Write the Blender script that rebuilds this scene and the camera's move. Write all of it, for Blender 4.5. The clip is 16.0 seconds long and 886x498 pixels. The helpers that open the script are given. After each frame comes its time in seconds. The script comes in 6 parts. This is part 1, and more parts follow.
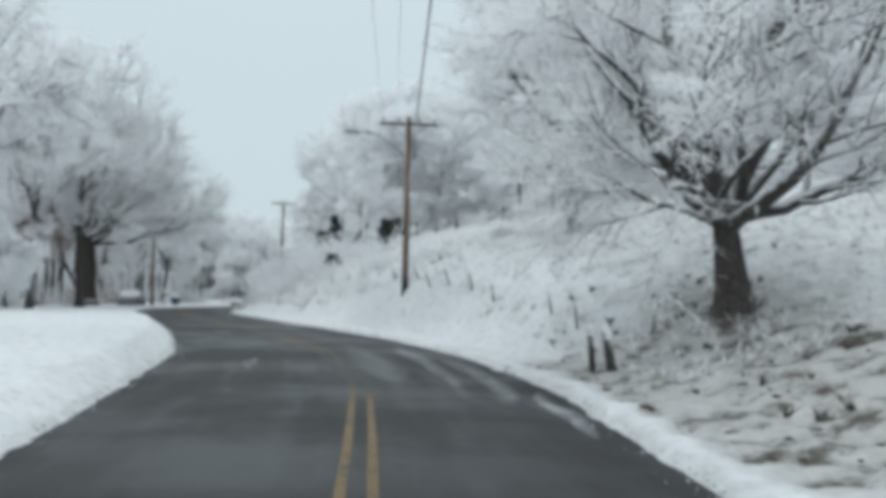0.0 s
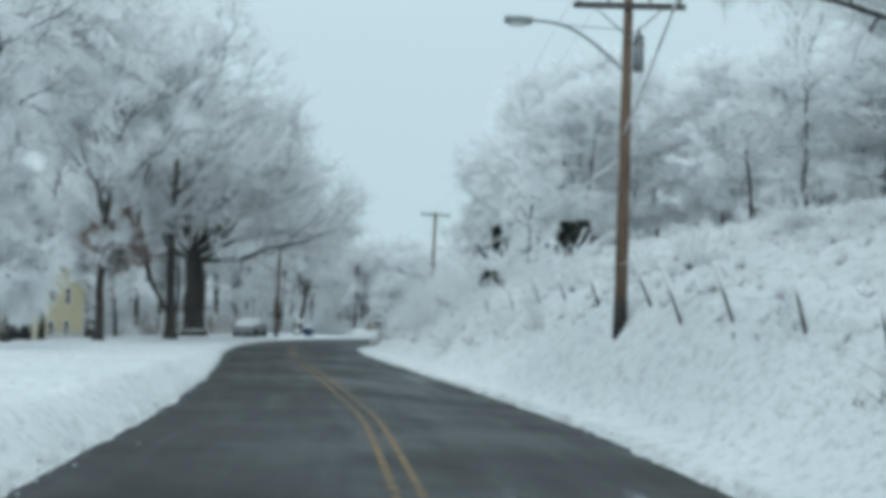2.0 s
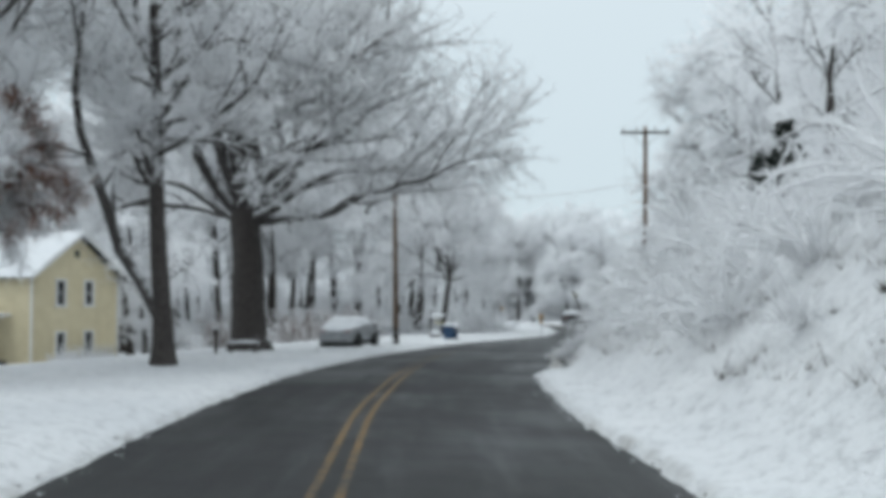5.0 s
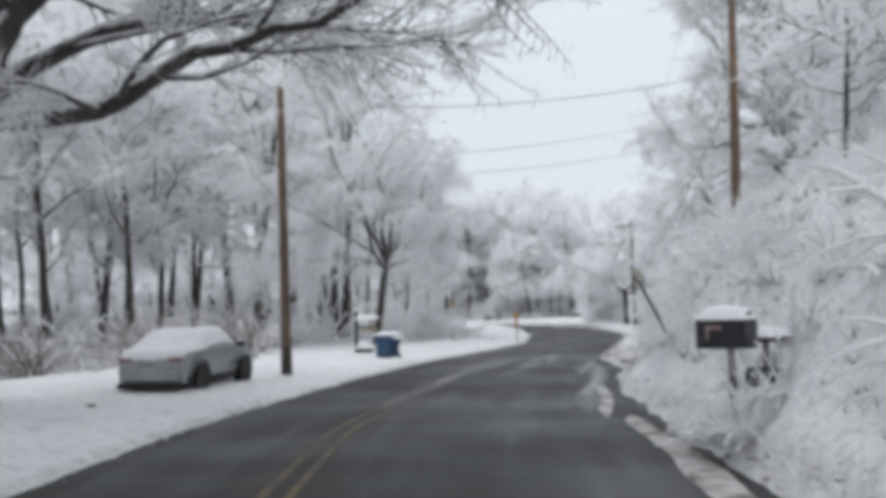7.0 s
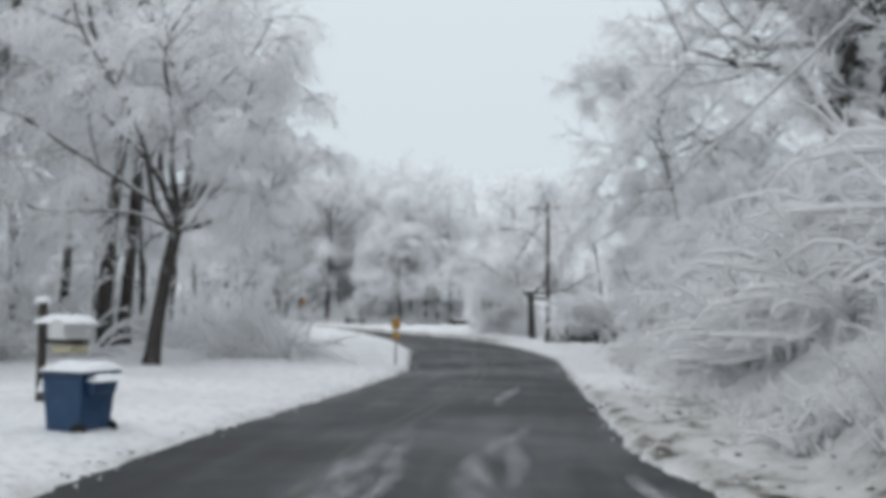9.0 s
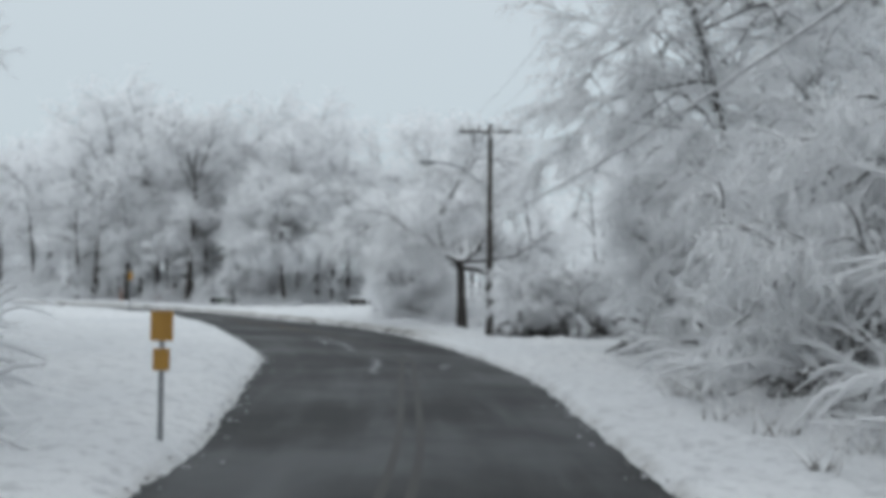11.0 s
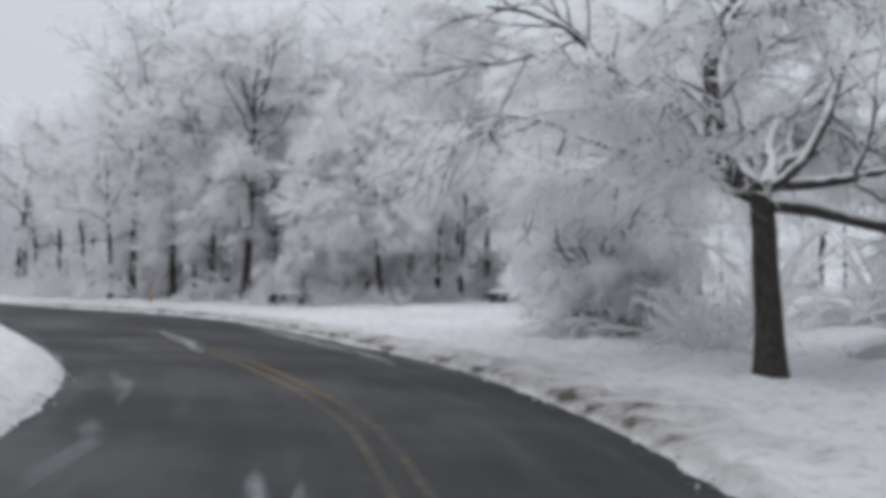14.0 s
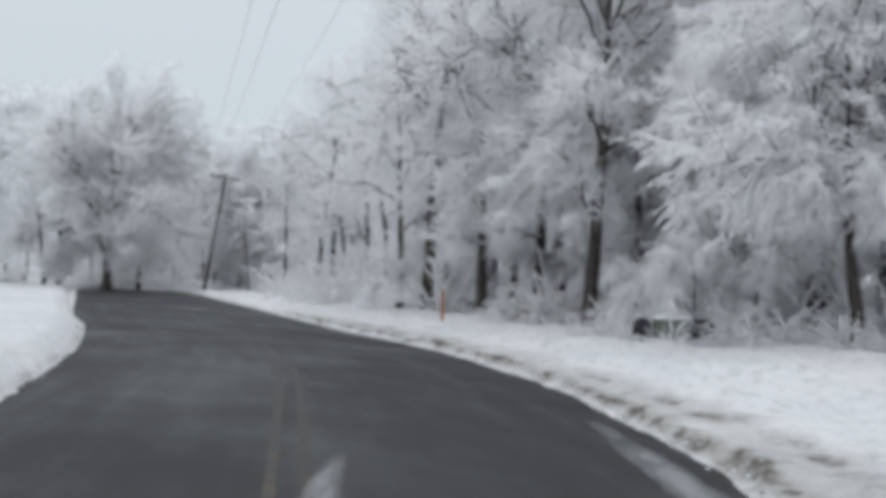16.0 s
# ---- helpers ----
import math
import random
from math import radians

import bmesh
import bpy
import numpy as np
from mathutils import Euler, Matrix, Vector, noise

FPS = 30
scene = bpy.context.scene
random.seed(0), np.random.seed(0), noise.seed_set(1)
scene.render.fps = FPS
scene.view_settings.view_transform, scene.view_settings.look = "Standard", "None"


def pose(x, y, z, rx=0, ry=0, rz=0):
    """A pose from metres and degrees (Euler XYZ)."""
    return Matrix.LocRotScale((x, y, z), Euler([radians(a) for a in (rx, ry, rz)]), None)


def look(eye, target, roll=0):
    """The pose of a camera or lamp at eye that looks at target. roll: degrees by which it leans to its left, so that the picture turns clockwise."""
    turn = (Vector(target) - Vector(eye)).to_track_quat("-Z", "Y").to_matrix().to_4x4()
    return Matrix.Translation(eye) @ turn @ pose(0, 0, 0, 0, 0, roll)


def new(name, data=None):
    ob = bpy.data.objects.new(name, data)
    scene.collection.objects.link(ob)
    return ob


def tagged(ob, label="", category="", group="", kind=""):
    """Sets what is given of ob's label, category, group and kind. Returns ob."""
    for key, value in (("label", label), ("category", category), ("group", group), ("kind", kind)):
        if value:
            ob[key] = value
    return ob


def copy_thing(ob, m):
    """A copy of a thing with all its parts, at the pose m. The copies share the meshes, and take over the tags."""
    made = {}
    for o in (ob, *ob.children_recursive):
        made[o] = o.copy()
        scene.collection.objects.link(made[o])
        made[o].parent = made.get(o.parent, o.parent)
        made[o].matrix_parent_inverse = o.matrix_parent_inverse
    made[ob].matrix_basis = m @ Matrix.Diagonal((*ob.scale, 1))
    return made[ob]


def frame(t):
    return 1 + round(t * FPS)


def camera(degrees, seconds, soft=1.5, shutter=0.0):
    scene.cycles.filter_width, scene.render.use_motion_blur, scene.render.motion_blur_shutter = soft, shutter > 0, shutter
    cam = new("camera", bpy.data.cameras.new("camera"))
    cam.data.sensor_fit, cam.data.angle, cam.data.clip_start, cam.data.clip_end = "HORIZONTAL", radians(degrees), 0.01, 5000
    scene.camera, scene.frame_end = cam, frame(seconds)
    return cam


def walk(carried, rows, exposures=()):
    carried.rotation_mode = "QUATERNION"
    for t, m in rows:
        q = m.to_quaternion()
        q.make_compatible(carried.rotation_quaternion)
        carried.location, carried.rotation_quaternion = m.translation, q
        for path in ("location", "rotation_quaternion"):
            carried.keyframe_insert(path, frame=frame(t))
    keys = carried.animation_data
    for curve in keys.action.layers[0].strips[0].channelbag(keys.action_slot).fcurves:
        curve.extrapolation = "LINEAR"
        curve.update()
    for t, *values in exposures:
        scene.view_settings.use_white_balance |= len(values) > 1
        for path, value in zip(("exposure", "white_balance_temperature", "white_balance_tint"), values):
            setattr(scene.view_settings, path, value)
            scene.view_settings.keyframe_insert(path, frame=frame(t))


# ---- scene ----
cam = camera(47.0, 16.0, soft=5.6)
# seconds, eye x y z, yaw, pitch, roll
ROWS = [
    (0, 0.00, 0.00, 1.84, -0.98, 2.41, 0.98),
    (0.5, -0.13, 5.10, 1.95, 1.20, 2.62, 1.39),
    (1, -0.34, 10.30, 1.98, 3.70, 2.96, 2.16),
    (1.5, -0.77, 15.54, 1.98, 6.19, 2.84, 1.81),
    (2, -1.43, 20.79, 1.94, 8.48, 3.93, 1.92),
    (2.5, -2.27, 26.02, 1.90, 10.38, 3.08, 1.16),
    (3, -3.28, 31.25, 1.92, 12.78, 2.95, 1.73),
    (4.2, -6.62, 44.00, 1.92, 16.40, 3.10, 0.60),
    (5.5, -10.80, 57.95, 1.91, 17.58, 3.22, -1.36),
    (6, -12.51, 63.58, 1.95, 17.11, 2.70, -2.50),
    (6.5, -14.21, 69.22, 1.94, 15.85, 3.03, -2.61),
    (7, -15.86, 74.78, 1.90, 13.92, 2.99, -1.79),
    (7.5, -17.32, 80.29, 1.85, 12.55, 3.34, -0.09),
    (8, -18.54, 85.76, 1.80, 10.99, 3.32, 0.63),
    (8.5, -19.52, 91.21, 1.76, 8.46, 3.37, 0.11),
    (9, -20.31, 96.62, 1.78, 6.33, 3.01, 0.89),
    (9.5, -20.97, 101.97, 1.77, 4.65, 2.79, 1.18),
    (10.75, -21.85, 115.00, 1.69, 1.30, 1.86, 0.90),
    (12, -22.25, 127.28, 1.57, 0.49, 1.55, 0.51),
    (12.5, -22.42, 132.13, 1.51, 2.42, 1.64, 0.72),
    (13, -22.70, 136.96, 1.43, 3.96, 1.42, 0.45),
    (13.5, -23.27, 141.81, 1.27, 7.53, 2.29, 0.86),
    (14, -24.22, 146.73, 1.21, 9.67, 1.19, -0.32),
    (14.5, -25.60, 151.73, 1.27, 13.40, 1.41, 0.56),
    (15, -27.42, 156.81, 1.32, 18.04, 1.12, 1.28),
    (15.5, -29.57, 161.89, 1.31, 22.99, 1.67, 1.14),
    (16, -31.94, 166.93, 1.25, 28.72, 1.24, 1.01),
]
# seconds, stops, kelvin, tint of the camera's own exposure and white balance
LOOKS = [(0, -0.02, 6300, 5), (0.5, 0.04, 6100, 1), (1.2, -0.18, 5850, -4), (2.3, -0.06, 5850, -3), (3.0, -0.08, 6050, 0), (3.2, -0.06, 6100, 1), (5.3, 0.12, 6380, 8), (6.5, 0.2, 6600, 14), (8.0, 0.12, 6550, 12), (9.7, 0.01, 6480, 10), (11.8, -0.2, 6350, 8), (13.5, -0.22, 6350, 8), (14.2, -0.12, 6600, 17), (15, -0.08, 6500, 13), (16, -0.06, 6500, 12)]


def heading(x, y, z, yaw, pitch, roll):
    a, b = radians(yaw), radians(pitch)
    return look((x, y, z), (x - math.sin(a) * math.cos(b), y + math.cos(a) * math.cos(b), z + math.sin(b)), roll)


walk(cam, [(t, heading(*row)) for t, *row in ROWS], LOOKS)

# ---- world and sun: an overcast winter sky ----
world = bpy.data.worlds.new("overcast_sky")
scene.world = world
world.use_nodes = True
wn, wl = world.node_tree.nodes, world.node_tree.links
sky = wn.new("ShaderNodeTexSky")
sky.sky_type, sky.sun_disc = "NISHITA", False
sky.sun_elevation, sky.sun_rotation = radians(38), radians(200)
sky_low = wn.new("ShaderNodeMix")
sky_low.data_type, sky_low.blend_type = "RGBA", "MULTIPLY"
sky_low.inputs[0].default_value = 1.0
sky_low.inputs[7].default_value = (0.08, 0.08, 0.08, 1)
wl.new(sky.outputs[0], sky_low.inputs[6])
coord = wn.new("ShaderNodeTexCoord")
split = wn.new("ShaderNodeSeparateXYZ")
wl.new(coord.outputs["Generated"], split.inputs[0])
cloud = wn.new("ShaderNodeTexNoise")
cloud.inputs["Scale"].default_value, cloud.inputs["Detail"].default_value = 2.2, 4
wl.new(coord.outputs["Generated"], cloud.inputs["Vector"])
lift = wn.new("ShaderNodeMath")
lift.operation = "MULTIPLY_ADD"
lift.inputs[1].default_value, lift.inputs[2].default_value = 0.06, -0.03
wl.new(cloud.outputs[0], lift.inputs[0])
height = wn.new("ShaderNodeMath")
wl.new(split.outputs[2], height.inputs[0])
wl.new(lift.outputs[0], height.inputs[1])
ramp = wn.new("ShaderNodeValToRGB")
ramp.color_ramp.elements[0].position, ramp.color_ramp.elements[0].color = 0.0, (0.62, 0.70, 0.745, 1)
ramp.color_ramp.elements[1].position, ramp.color_ramp.elements[1].color = 0.9, (1.1, 1.17, 1.22, 1)
mid = ramp.color_ramp.elements.new(0.28)
mid.color = (0.695, 0.77, 0.815, 1)
wl.new(height.outputs[0], ramp.inputs[0])
over = wn.new("ShaderNodeMix")
over.data_type = "RGBA"
over.inputs[0].default_value = 0.93
wl.new(sky_low.outputs[2], over.inputs[6])
wl.new(ramp.outputs[0], over.inputs[7])
wl.new(over.outputs[2], wn["Background"].inputs[0])
wn["Background"].inputs[1].default_value = 1.0
sun = new("sun", bpy.data.lights.new("sun", "SUN"))
sun.data.energy, sun.data.angle, sun.data.color = 0.2, radians(40), (1.0, 0.98, 0.95)
sun.matrix_world = look((0, 0, 50), (12, 25, 20))


# ---- materials ----
def material(name, rough=0.7, metal=0.0):
    m = bpy.data.materials.new(name)
    m.use_nodes = True
    n, l = m.node_tree.nodes, m.node_tree.links
    b = n["Principled BSDF"]
    b.inputs["Roughness"].default_value, b.inputs["Metallic"].default_value = rough, metal
    return m, n, l, b


def noise_node(n, l, scale, detail=4, vector=None, rough=0.55):
    t = n.new("ShaderNodeTexNoise")
    t.inputs["Scale"].default_value, t.inputs["Detail"].default_value, t.inputs["Roughness"].default_value = scale, detail, rough
    if vector is not None:
        l.new(vector, t.inputs["Vector"])
    return t.outputs[0]


def steps(n, l, value, lo, hi, to_lo=0.0, to_hi=1.0):
    r = n.new("ShaderNodeMapRange")
    r.interpolation_type = "SMOOTHSTEP"
    r.inputs[1].default_value, r.inputs[2].default_value = lo, hi
    r.inputs[3].default_value, r.inputs[4].default_value = to_lo, to_hi
    l.new(value, r.inputs[0])
    return r.outputs[0]


def blend(n, l, fac, a, b):
    m = n.new("ShaderNodeMix")
    m.data_type = "RGBA"
    for sock, v in ((m.inputs[0], fac), (m.inputs[6], a), (m.inputs[7], b)):
        if hasattr(v, "is_linked"):
            l.new(v, sock)
        else:
            sock.default_value = v if isinstance(v, float) else (*v, 1)
    return m.outputs[2]


def calc(n, l, op, a, b):
    m = n.new("ShaderNodeMath")
    m.operation = op
    for sock, v in ((m.inputs[0], a), (m.inputs[1], b)):
        if hasattr(v, "is_linked"):
            l.new(v, sock)
        else:
            sock.default_value = v
    return m.outputs[0]


def bump(n, l, b, value, strength, distance):
    k = n.new("ShaderNodeBump")
    k.inputs["Strength"].default_value, k.inputs["Distance"].default_value = strength, distance
    l.new(value, k.inputs["Height"])
    l.new(k.outputs[0], b.inputs["Normal"])


def place(n, kind="Object"):
    return n.new("ShaderNodeTexCoord").outputs[kind]


def mottled(name, dark, light, rough=0.7, metal=0.0, scale=6.0, relief=0.2, stretch=(1, 1, 1)):
    """A plain surface with two scales of variation and a little relief."""
    m, n, l, b = material(name, rough, metal)
    mapping = n.new("ShaderNodeMapping")
    mapping.inputs["Scale"].default_value = stretch
    l.new(place(n), mapping.inputs[0])
    v = mapping.outputs[0]
    big, small = noise_node(n, l, scale, 3, v), noise_node(n, l, scale * 9, 4, v)
    f = calc(n, l, "ADD", calc(n, l, "MULTIPLY", big, 0.6), calc(n, l, "MULTIPLY", small, 0.4))
    l.new(blend(n, l, steps(n, l, f, 0.32, 0.68), dark, light), b.inputs["Base Color"])
    bump(n, l, b, small, relief, 0.01)
    return m


def snowy(name, dark, light, lo, hi, scale=5.0, rough=0.85, stretch=(1, 1, 1), snow=(0.93, 0.932, 0.94), through_light=0.0):
    """A surface with snow lying on whatever faces upward, uneven at its border; through_light: how much daylight the loose snow lets pass."""
    m, n, l, b = material(name, rough)
    mapping = n.new("ShaderNodeMapping")
    mapping.inputs["Scale"].default_value = stretch
    l.new(place(n), mapping.inputs[0])
    v = mapping.outputs[0]
    big, small = noise_node(n, l, scale, 3, v), noise_node(n, l, scale * 7, 4, v)
    under = blend(n, l, steps(n, l, small, 0.3, 0.7), dark, light)
    split = n.new("ShaderNodeSeparateXYZ")
    l.new(n.new("ShaderNodeNewGeometry").outputs["Normal"], split.inputs[0])
    up = calc(n, l, "ADD", split.outputs[2], calc(n, l, "MULTIPLY", calc(n, l, "SUBTRACT", big, 0.5), 1.6))
    l.new(blend(n, l, steps(n, l, up, lo, hi), under, snow), b.inputs["Base Color"])
    bump(n, l, b, small, 0.4, 0.02)
    if through_light:
        glow = n.new("ShaderNodeBsdfTranslucent")
        glow.inputs["Color"].default_value = (*snow, 1)
        mix = n.new("ShaderNodeMixShader")
        mix.inputs[0].default_value = through_light
        l.new(b.outputs[0], mix.inputs[1])
        l.new(glow.outputs[0], mix.inputs[2])
        l.new(mix.outputs[0], n["Material Output"].inputs["Surface"])
    return m


def ground_snow():
    """Snow with fine lumps; soil, leaves and grit show through where the mesh carries dirt."""
    m, n, l, b = material("verge_snow", 0.75)
    v = place(n)
    fine, mid, wide = noise_node(n, l, 9.0, 5, v), noise_node(n, l, 1.3, 5, v, 0.65), noise_node(n, l, 0.18, 3, v)
    white = blend(n, l, steps(n, l, wide, 0.35, 0.65), (0.78, 0.79, 0.805), (0.86, 0.864, 0.872))
    white = blend(n, l, calc(n, l, "MULTIPLY", steps(n, l, noise_node(n, l, 4.2, 6, v, 0.7), 0.48, 0.66), 0.6), white, (0.48, 0.485, 0.497))
    soil = blend(n, l, steps(n, l, fine, 0.35, 0.65), (0.035, 0.03, 0.027), (0.13, 0.11, 0.09))
    dirt = n.new("ShaderNodeAttribute")
    dirt.attribute_name = "dirt"
    white = blend(n, l, calc(n, l, "MULTIPLY", steps(n, l, calc(n, l, "ADD", dirt.outputs["Fac"], mid), 0.75, 1.35), 0.75), white, (0.40, 0.385, 0.36))
    amount = calc(n, l, "ADD", calc(n, l, "MULTIPLY", dirt.outputs["Fac"], 0.34), calc(n, l, "MULTIPLY", calc(n, l, "ADD", calc(n, l, "MULTIPLY", mid, 0.75), calc(n, l, "MULTIPLY", fine, 0.25)), 1.0))
    l.new(blend(n, l, steps(n, l, amount, 0.74, 0.90), white, soil), b.inputs["Base Color"])
    both = calc(n, l, "ADD", calc(n, l, "MULTIPLY", fine, 0.35), mid)
    bump(n, l, b, both, 0.9, 0.22)
    return m


def asphalt():
    """Wet, worn asphalt: wheel tracks, damp patches and a grey film of slush along the way."""
    m, n, l, b = material("wet_asphalt", 0.5)
    uv = place(n, "UV")
    long_map = n.new("ShaderNodeMapping")
    long_map.inputs["Scale"].default_value = (1.0, 0.10, 1.0)
    l.new(uv, long_map.inputs[0])
    streak, damp, grain = noise_node(n, l, 1.6, 5, long_map.outputs[0], 0.6), noise_node(n, l, 0.22, 4, uv), noise_node(n, l, 60.0, 3, uv)
    base = blend(n, l, steps(n, l, grain, 0.3, 0.7), (0.016, 0.0162, 0.0164), (0.044, 0.0442, 0.0445))
    film = blend(n, l, calc(n, l, "MULTIPLY", steps(n, l, streak, 0.52, 0.75), 0.3), base, (0.11, 0.113, 0.117))
    wet = calc(n, l, "MULTIPLY", steps(n, l, damp, 0.42, 0.62), 0.45)
    l.new(blend(n, l, wet, film, (0.014, 0.0142, 0.015)), b.inputs["Base Color"])
    l.new(steps(n, l, calc(n, l, "ADD", damp, calc(n, l, "MULTIPLY", streak, 0.3)), 0.45, 0.85, 0.7, 0.42), b.inputs["Roughness"])
    b.inputs["Specular IOR Level"].default_value = 0.24
    bump(n, l, b, grain, 0.35, 0.004)
    return m


def road_paint():
    """Yellow road paint, scuffed through to the asphalt."""
    m, n, l, b = material("yellow_road_paint", 0.6)
    uv = place(n)
    wear, wide = noise_node(n, l, 3.5, 6, uv, 0.7), noise_node(n, l, 0.09, 2, uv)
    amount = calc(n, l, "ADD", wear, calc(n, l, "MULTIPLY", calc(n, l, "SUBTRACT", wide, 0.5), 0.5))
    worn = n.new("ShaderNodeAttribute")
    worn.attribute_name = "wear"
    amount = calc(n, l, "ADD", amount, worn.outputs["Fac"])
    paint = blend(n, l, steps(n, l, wear, 0.3, 0.7), (0.15, 0.085, 0.022), (0.23, 0.14, 0.04))
    l.new(blend(n, l, steps(n, l, amount, 0.44, 0.66), paint, (0.03, 0.027, 0.023)), b.inputs["Base Color"])
    return m


def slush():
    """Thin broken slush with the road showing through its gaps."""
    m, n, l, b = material("thin_slush", 0.6)
    v = place(n, "UV")
    long_map = n.new("ShaderNodeMapping")
    long_map.inputs["Scale"].default_value = (1.0, 0.25, 1.0)
    l.new(v, long_map.inputs[0])
    f, g = noise_node(n, l, 3.0, 6, long_map.outputs[0], 0.65), noise_node(n, l, 30.0, 3, v)
    edge = n.new("ShaderNodeAttribute")
    edge.attribute_name = "cover"
    amount = calc(n, l, "ADD", calc(n, l, "MULTIPLY", f, 1.15), calc(n, l, "MULTIPLY", edge.outputs["Fac"], 0.5))
    l.new(blend(n, l, steps(n, l, g, 0.3, 0.7), (0.42, 0.43, 0.45), (0.66, 0.67, 0.69)), b.inputs["Base Color"])
    l.new(steps(n, l, amount, 0.56, 1.2, 0.0, 0.55), b.inputs["Alpha"])
    return m


SNOW = mottled("clean_snow", (0.78, 0.795, 0.82), (0.86, 0.865, 0.88), 0.75, scale=3.0, relief=0.5)
GROUND, ASPHALT, PAINT, SLUSH = ground_snow(), asphalt(), road_paint(), slush()
BARK = snowy("snowed_bark", (0.026, 0.022, 0.02), (0.088, 0.076, 0.07), 0.4, 0.85, 2.4, 0.9, (1, 1, 0.5))
LIMB = snowy("snowed_limbs", (0.034, 0.03, 0.029), (0.11, 0.1, 0.095), -0.5, 0.3, 2.2)
TWIG = snowy("snow_covered_twigs", (0.06, 0.053, 0.052), (0.15, 0.135, 0.13), -2.3, -1.0, 1.1, 0.8, snow=(0.96, 0.962, 0.968), through_light=0.74)
BRUSHWOOD = snowy("snow_covered_canes", (0.045, 0.038, 0.034), (0.14, 0.12, 0.105), -1.7, -0.75, 1.6, 0.8, snow=(0.95, 0.952, 0.96), through_light=0.42)
HEAVY_LIMB = snowy("snow_topped_dark_limbs", (0.034, 0.03, 0.029), (0.10, 0.09, 0.085), 0.0, 0.5, 3.0, 0.9)
THIN_SNOW = snowy("thinly_snowed_twigs", (0.07, 0.063, 0.06), (0.16, 0.146, 0.14), -1.6, -0.4, 1.5, 0.8, through_light=0.5)
WEED = snowy("snow_dusted_weeds", (0.06, 0.052, 0.045), (0.18, 0.155, 0.13), -0.6, 0.6, 4.0, 0.85)
BROWN_LEAF = snowy("withered_brown_leaves", (0.17, 0.085, 0.06), (0.30, 0.17, 0.125), 0.5, 1.1, 2.0)
EVERGREEN = snowy("snowed_evergreen_needles", (0.010, 0.016, 0.013), (0.028, 0.04, 0.03), 0.45, 0.95, 1.4)
POLE_WOOD = mottled("weathered_pole_wood", (0.10, 0.065, 0.045), (0.24, 0.16, 0.11), 0.85, scale=3.0, relief=0.5, stretch=(4, 4, 0.25))
GREY_WOOD = mottled("grey_damp_wood", (0.05, 0.045, 0.042), (0.14, 0.125, 0.115), 0.85, scale=4.0, relief=0.5, stretch=(4, 4, 0.3))
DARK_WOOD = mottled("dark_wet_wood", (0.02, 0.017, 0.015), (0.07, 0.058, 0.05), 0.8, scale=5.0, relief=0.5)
METAL = mottled("dull_galvanised_metal", (0.22, 0.23, 0.24), (0.36, 0.37, 0.38), 0.5, 0.6, 8.0)
CABLE = snowy("frosted_cable", (0.03, 0.03, 0.03), (0.07, 0.07, 0.07), -1.6, -0.2, 1.0)
CERAMIC = mottled("brown_glazed_ceramic", (0.05, 0.035, 0.03), (0.10, 0.07, 0.055), 0.3)
YELLOW_WALL = mottled("pale_yellow_siding", (0.58, 0.5, 0.32), (0.68, 0.6, 0.41), 0.7, scale=1.5, relief=0.1)
WHITE_TRIM = mottled("white_painted_trim", (0.68, 0.68, 0.67), (0.78, 0.78, 0.77), 0.6, scale=4.0)
DARK_GLASS = mottled("dark_window_glass", (0.012, 0.014, 0.017), (0.025, 0.028, 0.033), 0.12, scale=1.0, relief=0.0)
SHADE_DARK = mottled("dark_shutter_paint", (0.025, 0.03, 0.035), (0.05, 0.055, 0.06), 0.6)
SILVER = mottled("silver_car_paint", (0.30, 0.31, 0.32), (0.40, 0.41, 0.42), 0.35, 0.35, 2.0, 0.03)
DARK_PAINT = mottled("dark_car_paint", (0.02, 0.022, 0.026), (0.04, 0.043, 0.05), 0.3, 0.2, 2.0, 0.03)
RUBBER = mottled("black_rubber", (0.012, 0.012, 0.012), (0.03, 0.03, 0.03), 0.8, scale=10.0)
TAIL_LENS = mottled("snow_dusted_tail_lens", (0.20, 0.10, 0.10), (0.42, 0.33, 0.33), 0.5, scale=12.0)
BIN_BLUE = mottled("blue_bin_plastic", (0.012, 0.045, 0.11), (0.025, 0.075, 0.16), 0.5, scale=4.0, relief=0.1)
BLACK_METAL = mottled("black_painted_metal", (0.014, 0.015, 0.017), (0.035, 0.037, 0.04), 0.45, scale=8.0)
WHITE_PLASTIC = mottled("white_plastic", (0.62, 0.62, 0.62), (0.74, 0.74, 0.73), 0.5)
DULL_YELLOW = mottled("dull_yellow_plastic", (0.4, 0.37, 0.24), (0.5, 0.46, 0.31), 0.6)
SIGN_AMBER = mottled("amber_sign_face", (0.40, 0.20, 0.03), (0.52, 0.28, 0.05), 0.5, scale=5.0, relief=0.05)
SIGN_GREY = mottled("grey_sign_back", (0.22, 0.22, 0.18), (0.33, 0.32, 0.27), 0.5, 0.2, 6.0)
GREEN_PANEL = mottled("grey_green_panel", (0.10, 0.13, 0.105), (0.16, 0.19, 0.155), 0.6, scale=5.0)
STONE = mottled("dark_wet_stone", (0.03, 0.028, 0.026), (0.10, 0.09, 0.085), 0.8, scale=6.0, relief=0.6)
LITTER = mottled("wet_leaf_litter", (0.022, 0.018, 0.015), (0.09, 0.07, 0.05), 0.85, scale=9.0, relief=0.6)
STRAW = snowy("snow_dusted_straw", (0.09, 0.075, 0.055), (0.2, 0.165, 0.12), -0.1, 0.7, 3.0)
